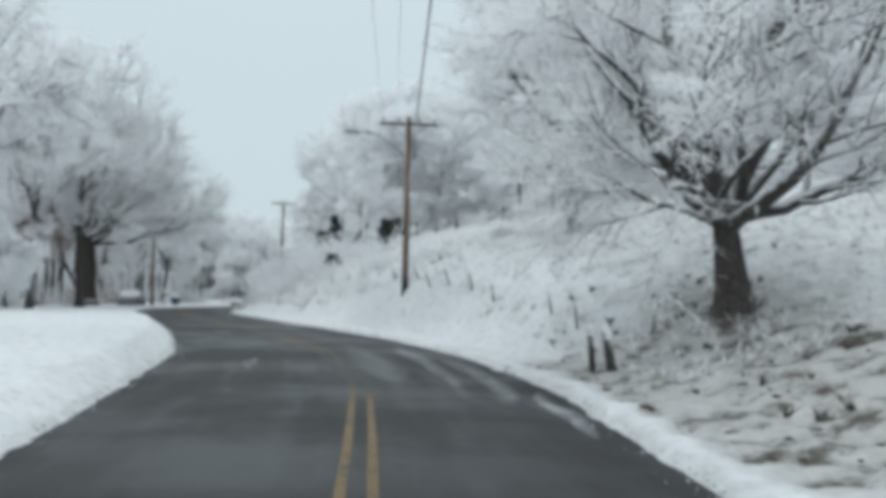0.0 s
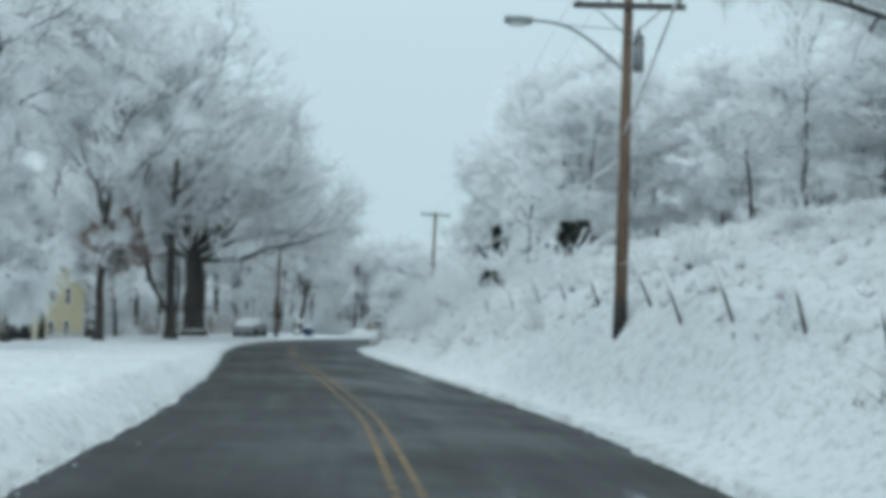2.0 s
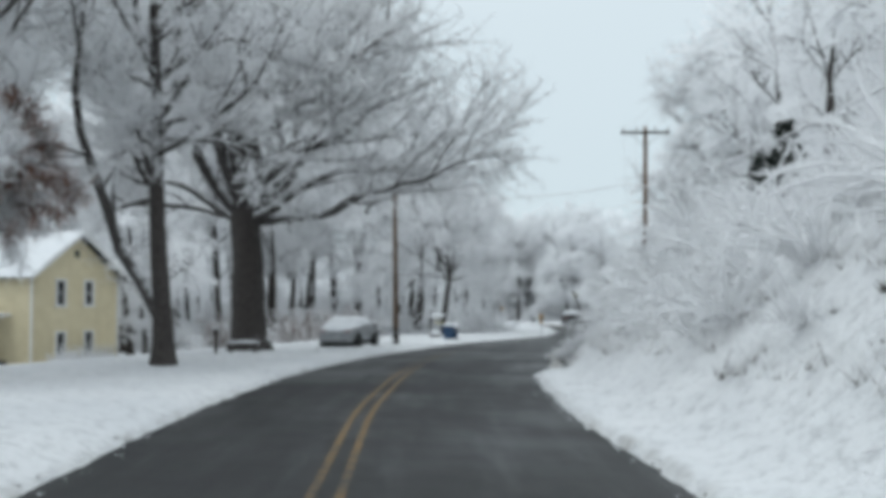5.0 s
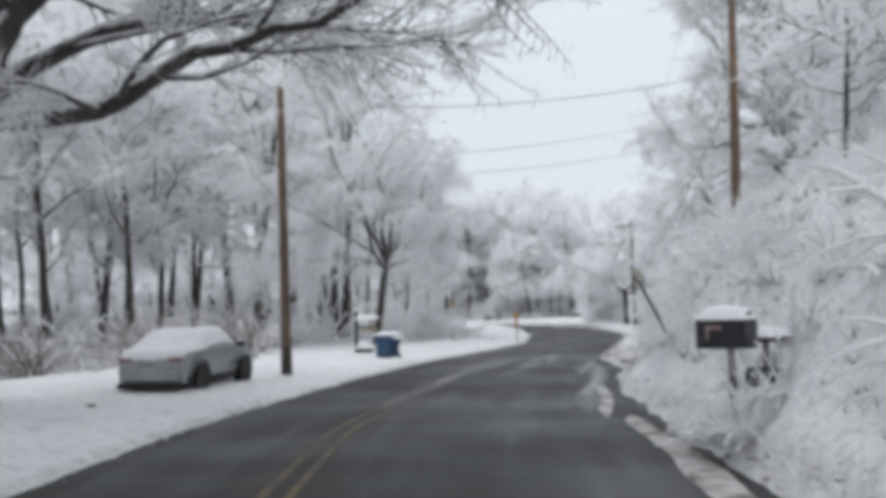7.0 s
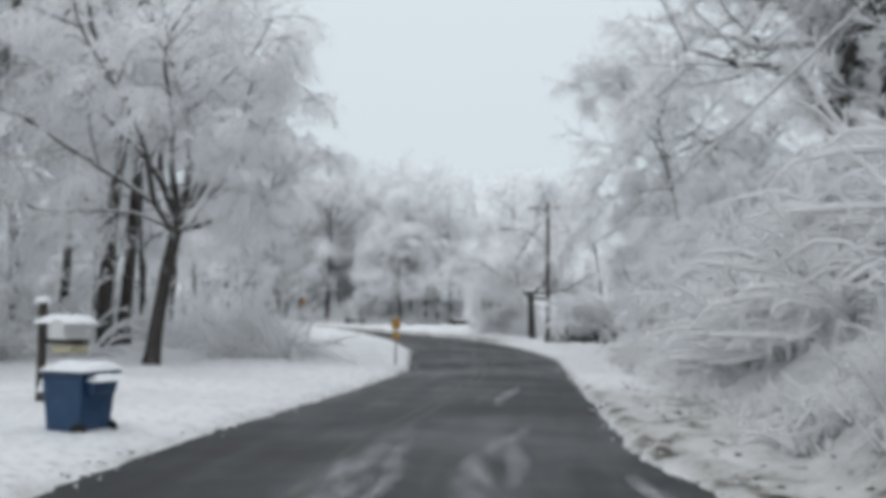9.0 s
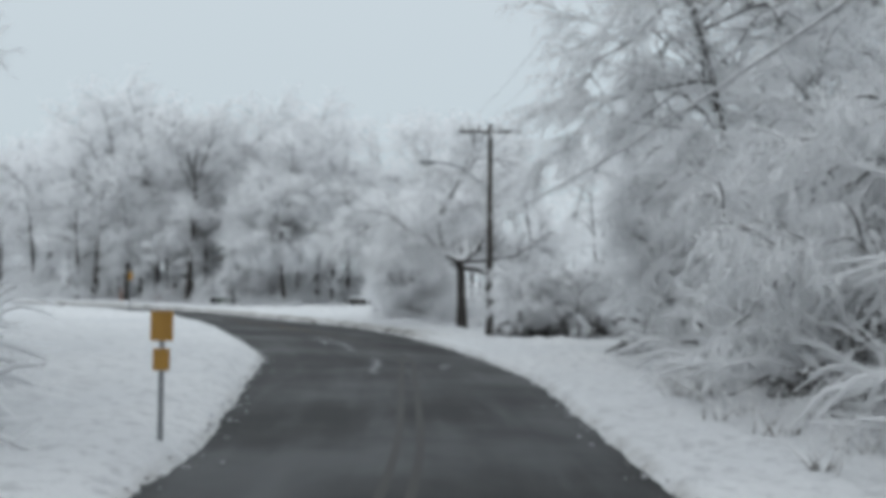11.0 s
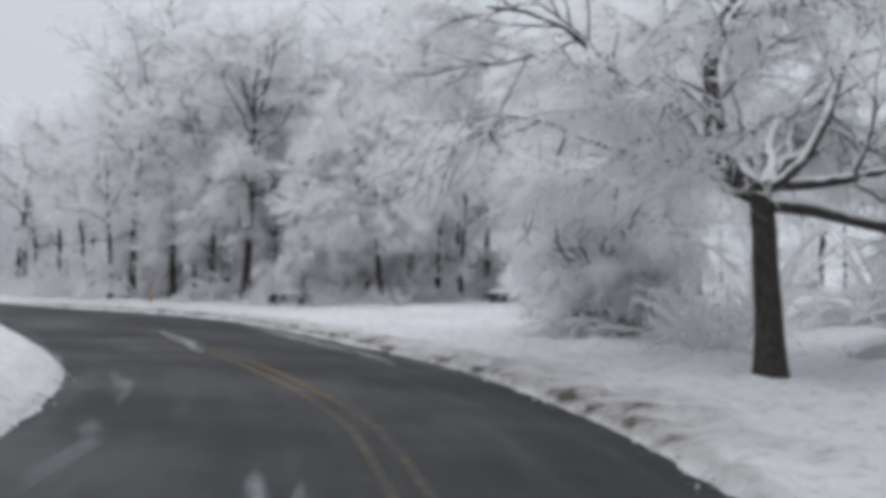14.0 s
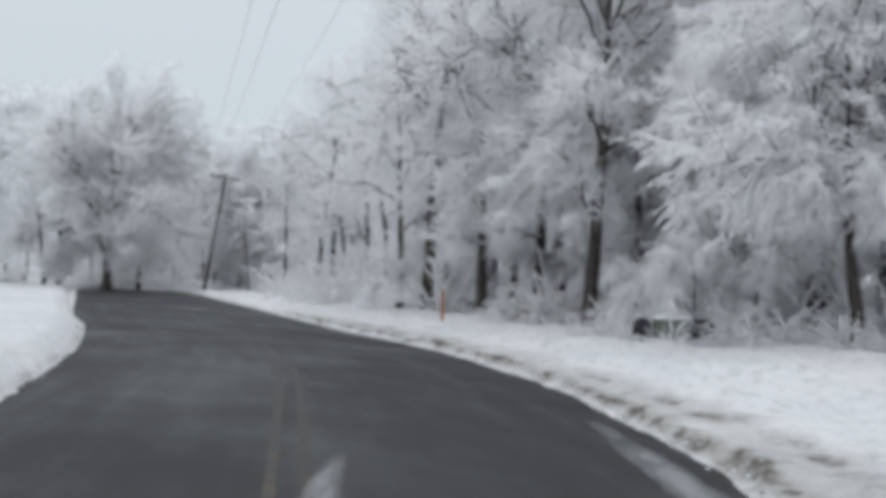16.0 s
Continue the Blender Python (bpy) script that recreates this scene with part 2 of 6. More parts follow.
RED_BRUSH = mottled("reddish_dry_twigs", (0.10, 0.05, 0.045), (0.18, 0.09, 0.08), 0.85)
ORANGE = mottled("orange_marker_plastic", (0.35, 0.12, 0.05), (0.45, 0.18, 0.08), 0.5)


# ---- plan of the road and the lie of the land ----
ROAD_Y = np.array([-60, -30, -10, 10, 20, 30, 40, 50, 60, 70, 80, 90, 100, 110, 120, 130, 140, 146, 152, 158, 164, 170, 176, 182, 188, 194, 208, 240, 300], float)
ROAD_L = np.array([-1.2, -2.6, -3.4, -4.35, -5.75, -7.25, -9.8, -12.8, -16.15, -19.65, -22.4, -24.2, -25.05, -25.55, -25.1, -25.0, -26.5, -27.25, -29.2, -31.2, -34.05, -38.45, -43.7, -49.0, -55.4, -62.8, -79, -115, -182])
ROAD_R = np.array([5.6, 4.4, 3.6, 2.8, 2.55, 1.1, -1.4, -4.95, -8.6, -12.3, -15.2, -17.5, -18.8, -19.2, -19.6, -19.9, -20.2, -21.2, -22.5, -24.1, -26.5, -30.0, -33.8, -37.8, -43.4, -51.0, -66, -102, -169])
LEFT_Y = [-60, 5, 18, 28, 46, 62, 74, 120, 130, 140, 172, 190, 300]
LEFT_HIGH = [0.2, 0.28, 0.42, 0.62, 0.62, 0.32, 0.18, 0.2, 0.26, 0.46, 0.48, 0.26, 0.12]


def smooth_curve(ys, xs):
    fine = np.arange(ys[0], ys[-1], 0.5)
    v = np.interp(fine, ys, xs)
    k = np.hanning(17)
    w = np.convolve(np.pad(v, 8, mode="reflect", reflect_type="odd"), k / k.sum(), mode="valid")
    return lambda y: np.interp(y, fine, w)


road_left, road_right = smooth_curve(ROAD_Y, ROAD_L), smooth_curve(ROAD_Y, ROAD_R)


def road_mid(y):
    return road_left(y) * 0.5 + road_right(y) * 0.5 + 0.02


def ease(v):
    v = np.clip(v, 0, 1)
    return v * v * (3 - 2 * v)


# along the road: where the right bank begins, how wide and high it is, how the hill above it goes on
BANK_Y = [-60, 10, 22, 30, 42, 62, 74, 84, 96, 106, 114, 126, 136, 144, 152, 160, 400]
BANK_FROM = [1.2, 1.0, 0.9, 0.7, 0.4, 0.4, 0.5, 0.75, 0.85, 1.1, 2.6, 3.4, 4.0, 4.2, 5.0, 6.0, 6.0]
BANK_WIDE = [5, 5, 4.2, 3.0, 1.8, 4.0, 4.4, 4.2, 3.3, 3.2, 3.4, 4.0, 4.5, 5.0, 6.0, 8.0, 8.0]
BANK_HIGH = [0.8, 0.85, 0.9, 1.7, 2.4, 2.5, 2.7, 2.9, 3.3, 3.4, 3.3, 3.0, 2.4, 1.0, 0.25, 0.1, 0.1]
BANK_RISE = [0.12, 0.14, 0.22, 0.36, 0.42, 0.45, 0.42, 0.4, 0.4, 0.4, 0.4, 0.42, 0.3, 0.08, 0.02, 0.0, 0.0]


def soft_noise(x, y, s, seed=0.0):
    return (np.sin(x * 1.7 / s + 1.3 * np.sin(y * 1.1 / s + seed) + seed) + np.sin(y * 1.9 / s + 1.7 * np.sin(x * 0.9 / s + 2 * seed)) + np.sin((x + y) * 1.3 / s + 3 * seed)) / 3


def fall(y):
    """The road's own rise and fall: a gentle crest, a level stretch round the bend, then the land drops away."""
    y = np.asarray(y, float)
    a, b = np.clip((y - 70) / 55, 0, 1), np.clip((y - 125) / 25, 0, 1)
    return -0.378 * a * a - 0.344 * (b - b * b / 2) - 2.2 * ease((y - 220) / 55)


def land(x, y):
    """Height of the snow, away from the lumps at the road's edge."""
    x, y = np.asarray(x, float), np.asarray(y, float)
    dl, dr = road_left(y) - x, x - road_right(y)
    f, w = np.interp(y, BANK_Y, BANK_FROM), np.interp(y, BANK_Y, BANK_WIDE)
    hi, rise = np.interp(y, BANK_Y, BANK_HIGH), np.interp(y, BANK_Y, BANK_RISE)
    past = np.clip(dr - f - w * 0.7, 0, None)
    hill = 15 * (1 - np.exp(-past / 15)) * rise
    right = 0.10 + hi * ease((dr - f) / w) + hill + 0.10 * soft_noise(x, y, 1.1) * ease(dr / 3)
    left = 0.06 + (np.interp(y, LEFT_Y, LEFT_HIGH) - 0.06) * ease(dl / 1.05) - 1.15 * ease((dl - 5) / 22) * ease((y - 30) / 30) * ease((135 - y) / 30) + 0.05 * soft_noise(x, y, 1.6, 1.0) * ease(dl / 2)
    return np.where(dr > 0, right, np.where(dl > 0, left, 0.0)) + fall(y)


def mesh_of(name, verts, faces, mat, uv=None):
    me = bpy.data.meshes.new(name)
    verts = np.asarray(verts, np.float32)
    counts = np.array([len(f) for f in faces], np.int32) if not isinstance(faces, np.ndarray) else np.full(len(faces), faces.shape[1], np.int32)
    loops = np.concatenate([np.asarray(f, np.int32) for f in faces]) if not isinstance(faces, np.ndarray) else faces.astype(np.int32).ravel()
    me.vertices.add(len(verts))
    me.vertices.foreach_set("co", verts.ravel())
    me.loops.add(len(loops))
    me.loops.foreach_set("vertex_index", loops)
    me.polygons.add(len(counts))
    me.polygons.foreach_set("loop_start", np.concatenate([[0], np.cumsum(counts)[:-1]]).astype(np.int32))
    me.polygons.foreach_set("use_smooth", np.ones(len(counts), bool))
    if uv is not None:
        me.uv_layers.new(name="UVMap").data.foreach_set("uv", np.asarray(uv, np.float32)[loops].ravel())
    me.materials.append(mat)
    me.update(calc_edges=True)
    me.validate()
    return me


def sheet(rows, cols):
    i = np.arange(rows * cols).reshape(rows, cols)
    return np.stack([i[:-1, :-1].ravel(), i[:-1, 1:].ravel(), i[1:, 1:].ravel(), i[1:, :-1].ravel()], 1)


def point_data(me, name, values):
    me.attributes.new(name, "FLOAT", "POINT").data.foreach_set("value", np.asarray(values, np.float32))


def gully(y):
    """Width of the bare wet strip beside the right lane."""
    return (1.0 + 0.35 * ease((y - 80) / 3) * ease((97 - y) / 5)) * ease((y - 80) / 4) * ease((112 - y) / 8)


def build_ground():
    ys = np.concatenate([np.linspace(-1500, -70, 12), np.arange(-60, -12, 3.0), np.arange(-10, 210, 0.35), np.arange(211, 300, 3.0), np.linspace(310, 2500, 14)])
    near = np.concatenate([[-0.7, -0.4, -0.2, -0.1], np.arange(0, 1.5, 0.12), np.arange(1.5, 6, 0.3), np.arange(6, 14, 0.8), np.arange(14, 46, 3.0), [60, 90, 140, 250, 500, 1000, 2000]])
    y = np.clip(ys, -60, 299)
    left, right = road_left(y), road_right(y) + gully(ys)
    x = np.concatenate([(left[:, None] - near[None, ::-1]), (right[:, None] + near[None, :])], 1)
    yy = np.repeat(ys[:, None], x.shape[1], 1)
    d = np.concatenate([np.repeat(near[None, ::-1], len(ys), 0), np.repeat(near[None, :], len(ys), 0)], 1)
    z = land(x, np.clip(yy, -60, 299))
    side = x > road_right(np.clip(yy, -60, 299)) - 0.8
    ragged = 0.09 * soft_noise(x, yy, 0.9, 2.0) + 0.09 * soft_noise(x, yy, 0.33, 5.0) + 0.05 * soft_noise(x, yy, 0.15, 3.0)
    lip = ease((d + ragged + 0.12) / 0.38)
    base = fall(yy) - 0.07
    z = np.where(d < 1.2, base + lip * (z - base), z)
    lumps = 0.036 * soft_noise(x, yy, 0.22, 4.0) + 0.035 * soft_noise(x, yy, 0.5, 6.0)
    z = z + lumps * ease(d / 0.4) * np.where(side, 1.2, 0.6) * ease((9 - d) / 4)
    cut = ease((yy - 4) / 6) * ease((29 - yy) / 6) * ease(d / 1.0) * ease((8.5 - d) / 4) + 1.1 * ease((yy - 98) / 5) * ease((127 - yy) / 9) * ease(d / 0.3) * ease((3.9 - d) / 1.2)
    cut = cut + 0.8 * ease((yy - 150) / 10) * ease((205 - yy) / 12) * ease(d / 0.2) * ease((2.6 - d) / 1.6)
    z = z + cut * 0.10 * soft_noise(x, yy, 0.37, 7.0) * side
    z = z + side * ease((d - 1.6) / 1.5) * ease((16 - d) / 4) * ease((yy - 20) / 10) * (0.10 * soft_noise(x, yy, 0.55, 8.0) + 0.07 * soft_noise(x, yy, 0.3, 9.0))
    z = z - np.where(side, 0, 1) * (0.07 * np.exp(-((d - 0.95) / 0.14) ** 2) + 0.05 * np.exp(-((d - 2.3) / 0.16) ** 2)) * ease((yy - 128) / 10) * ease((182 - yy) / 10)
    rough = 0.85 * ease((d - 3) / 3) * ease((yy - 14) / 14) * ease((140 - yy) / 20)
    dirt = np.where(side, np.clip(cut * np.where((yy > 98) & (yy < 130), 0.62, 0.8) + rough * 0.55, 0, 1), 0) + 0.5 * ease((0.45 - d) / 0.4)
    me = mesh_of("ground", np.stack([x, yy, z], -1).reshape(-1, 3), sheet(*x.shape), GROUND)
    point_data(me, "dirt", dirt.ravel())
    tagged(new("ground", me), "uneven white snow on verges, yard and hillside", "ground", kind="structure")


def build_road():
    ys = np.concatenate([np.arange(-60, -10, 2.0), np.arange(-10, 215, 0.6), np.arange(215, 300, 4.0)])
    t = np.linspace(0, 1, 13)
    left, right = road_left(ys) - 0.9, road_right(ys) + 0.9 + gully(ys)
    x = left[:, None] + (right - left)[:, None] * t
    yy = np.repeat(ys[:, None], len(t), 1)
    mid = road_mid(ys)[:, None]
    z = fall(yy) - 0.012 * np.abs(x - mid)
    along = np.concatenate([[0], np.cumsum(np.hypot(np.diff(road_mid(ys)), np.diff(ys)))])
    uv = np.stack([x - mid, np.repeat(along[:, None], len(t), 1)], -1)
    me = mesh_of("road", np.stack([x, yy, z], -1).reshape(-1, 3), sheet(*x.shape), ASPHALT, uv.reshape(-1, 2))
    tagged(new("road", me), "wet dark asphalt road curving between snow banks", "road", kind="structure")


MID_SHIFT_Y = [-60, 10, 20, 35, 50, 60, 70, 80, 90, 100, 110, 120, 130, 140, 146, 152, 158, 164, 170, 182, 300]
MID_SHIFT = [0.1, 0.15, 0.38, 0.12, -0.2, -0.34, -0.25, -0.28, -0.57, -0.31, -0.58, -0.3, -0.08, 0.3, 0.85, 0.9, 0.62, 0.0, -0.1, 0.0, 0.2]


def lane_line(y):
    return road_mid(y) + np.interp(y, MID_SHIFT_Y, MID_SHIFT)


def along_road(ys, x0):
    """Centre points and unit normals (to the right) of a line that keeps its distance from the middle line."""
    c = lane_line(ys)
    dx = np.gradient(c, ys)
    n = np.stack([1 / np.hypot(1, dx), -dx / np.hypot(1, dx)], 1)
    return np.stack([c, ys], 1) + n * x0, n


def build_lines():
    ys = np.arange(-40, 200, 0.8)
    for off in (-0.15, 0.15):
        c, n = along_road(ys, off)
        v = np.concatenate([c - n * 0.055, c + n * 0.055], 1).reshape(-1, 2)
        z = fall(v[:, 1]) + 0.006 - 0.012 * np.abs(v[:, 0] - road_mid(v[:, 1]))
        me = mesh_of("centre_line", np.column_stack([v, z]), sheet(len(ys), 2), PAINT)
        point_data(me, "wear", np.interp(v[:, 1], [-40, 17, 21, 30, 35, 80, 98, 122, 150, 164, 172, 177.5, 200], [0.0, 0.0, 0.16, 0.14, 0.0, 0.0, 0.16, 0.3, 0.26, 0.05, 0.06, 0.4, 0.4]))
        tagged(new("road_marking", me), "worn yellow centre line painted on asphalt", "road marking", "double yellow line", "structure")


def build_slush(y0, y1, x0, x1, wide, full=1.0, seed=0):
    """A thin streak of slush that runs along the road from y0 to y1."""
    ys = np.linspace(y0, y1, max(8, int((y1 - y0) / 0.25)))
    t = (ys - y0) / (y1 - y0)
    c, n = along_road(ys, 0)
    c = c + n * (x0 + (x1 - x0) * t + 0.06 * np.sin(t * 9 + seed))[:, None]
    w = wide * np.clip(np.sin(np.pi * np.clip(t, 0.02, 0.98)) ** 0.3, 0.1, 1) * (1 + 0.12 * np.sin(t * 11 + seed * 2))
    cols = np.linspace(-0.5, 0.5, 9)
    xy = c[:, None] + n[:, None] * (w[:, None] * cols)[..., None]
    cover = (np.cos(cols * np.pi) ** 1.0)[None] * (np.sin(np.pi * t) ** 0.45)[:, None] * full
    z = fall(xy[..., 1]) + 0.009 + 0.012 * cover - 0.012 * np.abs(xy[..., 0] - road_mid(xy[..., 1]))
    uv = np.stack([np.repeat((cols * wide)[None], len(ys), 0) + seed, np.repeat(ys[:, None], 9, 1)], -1)
    me = mesh_of("slush", np.column_stack([xy.reshape(-1, 2), z.ravel()]), sheet(len(ys), 9), SLUSH, uv.reshape(-1, 2))
    point_data(me, "cover", cover.ravel())
    tagged(new("slush_streak", me), "thin grey-white slush streak on the asphalt", "slush", kind="stuff")


def build_windrow(y0, y1, off, wide, high):
    """A low ridge of thrown snow left standing between the lane and the wet gutter."""
    ys = np.linspace(y0, y1, int((y1 - y0) / 0.12))
    t = (ys - y0) / (y1 - y0)
    cols = np.linspace(-0.5, 0.5, 11)
    w = wide * np.sin(np.pi * np.clip(t, 0.01, 0.99)) ** 0.4 * (1 + 0.2 * np.sin(ys * 0.9) + 0.07 * np.sin(ys * 2.7))
    x = (road_right(ys) + off + 0.08 * np.sin(ys * 0.8))[:, None] + w[:, None] * cols
    yy = np.repeat(ys[:, None], 11, 1)
    top = np.cos(cols * np.pi)[None] ** 0.6 * high * (np.sin(np.pi * t) ** 0.4)[:, None]
    z = fall(yy) - 0.012 * np.abs(x - road_mid(yy)) - 0.01 + top * (1 + 0.5 * soft_noise(x, yy, 0.16, 3.0))
    me = mesh_of("snow_windrow", np.stack([x, yy, z], -1).reshape(-1, 3), sheet(len(ys), 11), GROUND)
    point_data(me, "dirt", np.full(len(ys) * 11, 0.8))
    tagged(new("snow_windrow", me), "low ridge of soiled snow beside the wet gutter", "snow", kind="stuff")


build_ground()
build_road()
build_windrow(83.0, 92.5, 0.85, 0.5, 0.045)
build_windrow(92.0, 101.0, 0.45, 0.35, 0.03)
build_lines()
# first and last y, distance from the middle line at both ends, width
for row in ((19, 33, 0.8, 1.0, 1.3, 0.5), (18, 31, 1.9, 2.5, 0.5, 0.65), (16, 28, 2.6, 3.15, 0.7, 0.7), (13, 19, 3.1, 3.2, 0.5), (27, 33, 2.5, 2.6, 0.5), (24, 28, -2.3, -2.1, 0.4, 0.6), (45, 62, 2.9, 2.8, 0.35, 0.6),
            (92, 108, 3.85, 3.8, 0.7), (102, 109, 3.4, 3.5, 0.4), (93, 114, -0.15, 0.25, 0.8, 0.62), (101, 113, 1.4, 1.8, 0.6, 0.6), (106, 114, 2.0, 2.05, 0.4, 0.6), (104, 112, 0.6, 0.6, 0.35, 0.6), (117, 124, 1.2, 1.3, 0.4, 0.6),
            (148, 155.5, -1.05, -0.8, 0.32, 0.85), (141, 146.5, -0.78, -0.85, 0.34, 0.8), (151, 156, -1.4, -1.15, 0.26), (142.6, 144.8, 0.9, 1.0, 0.5, 0.6), (155.5, 160, -3.1, -2.9, 0.4, 0.5), (164, 177, 2.5, 3.7, 0.55),
            (167.5, 175, -0.3, 0.5, 0.45), (160, 166, -2.6, -2.4, 0.3, 0.45)):
    build_slush(*row, seed=int(row[0] * 10))


# ---- trees and brush ----
class Wood:
    """Gathers branches as tubes and twigs as slim cones, in one mesh."""

    def __init__(self):
        self.v, self.f, self.count, self.marks = [], [], 0, []

    def tube(self, pts, radii, sides):
        pts, radii = np.asarray(pts, float), np.asarray(radii, float)
        d = np.gradient(pts, axis=0)
        d /= np.linalg.norm(d, axis=1)[:, None] + 1e-9
        ref = np.array([0.31, 0.95, 0.1]) if abs(d[0, 2]) > 0.8 else np.array([0.0, 0.05, 1.0])
        a = np.cross(d, ref)
        a /= np.linalg.norm(a, axis=1)[:, None] + 1e-9
        b = np.cross(d, a)
        ang = np.arange(sides) * 2 * np.pi / sides
        ring = pts[:, None] + radii[:, None, None] * (np.cos(ang)[None, :, None] * a[:, None] + np.sin(ang)[None, :, None] * b[:, None])
        n = len(pts)
        i = self.count + np.arange(n * sides).reshape(n, sides)
        j = np.roll(i, -1, 1)
        q = np.stack([i[:-1], j[:-1], j[1:], i[1:]], -1).reshape(-1, 4)
        self.f.append(np.concatenate([q[:, [0, 1, 2]], q[:, [0, 2, 3]]]))
        self.v.append(ring.reshape(-1, 3))
        self.count += n * sides

    def twigs(self, a, b, r, flat=False):
        """Many slim three-sided cones (or, flat, slivers) at once, from the points a to the points b."""
        a, b, r = np.asarray(a, float), np.asarray(b, float), np.asarray(r, float)
        self.marks.append(sum(len(f) for f in self.f))
        d = b - a
        d /= np.linalg.norm(d, axis=1)[:, None] + 1e-9
        u = np.cross(d, [0.2, 0.3, 0.93])
        u /= np.linalg.norm(u, axis=1)[:, None] + 1e-9
        w = np.cross(d, u)
        ring = [a + r[:, None] * (math.cos(k) * u + math.sin(k) * w) for k in (0.5, 2.6, 4.7)]
        if flat:
            v = np.stack([ring[0], 2 * a - ring[0], b], 1)
            self.f.append(self.count + np.arange(3 * len(a)).reshape(-1, 3))
            self.v.append(v.reshape(-1, 3))
            self.count += 3 * len(a)
            return
        v = np.stack([*ring, b], 1)
        i = self.count + np.arange(len(a))[:, None] * 4
        self.f.append(np.concatenate([i + [0, 1, 3], i + [1, 2, 3], i + [2, 0, 3]]))
        self.v.append(v.reshape(-1, 3))
        self.count += 4 * len(a)

    def mesh(self, name, mat, twig_mat=None):
        me = mesh_of(name, np.concatenate(self.v), np.concatenate(self.f), mat)
        if twig_mat:
            me.materials.append(twig_mat)
            slots = np.zeros(len(me.polygons), np.int32)
            slots[self.marks[0]:] = 1
            me.polygons.foreach_set("material_index", slots)
        return me


def bend(rng, start, way, length, n, wander, pull, low=-1.0):
    """A crooked line from start; pull: how much it turns upward (or, minus, droops) along its length."""
    pts, d = [np.array(start, float)], np.array(way, float)
    d /= np.linalg.norm(d)
    for _ in range(n):
        d = d + rng.normal(0, wander, 3) + [0, 0, pull / n]
        d[2] = max(d[2], low)
        d /= np.linalg.norm(d)
        pts.append(pts[-1] + d * length / n)
    return np.array(pts)


def side_way(rng, d, angle):
    """A way that leaves the way d at an angle, to any side."""
    u = np.cross(d, rng.normal(size=3))
    u /= np.linalg.norm(u) + 1e-9
    return d * math.cos(angle) + u * math.sin(angle)


def along(pts, f):
    k = f * (len(pts) - 1)
    i = min(int(k), len(pts) - 2)
    return pts[i] + (pts[i + 1] - pts[i]) * (k - i), (pts[i + 1] - pts[i]) / (np.linalg.norm(pts[i + 1] - pts[i]) + 1e-9)


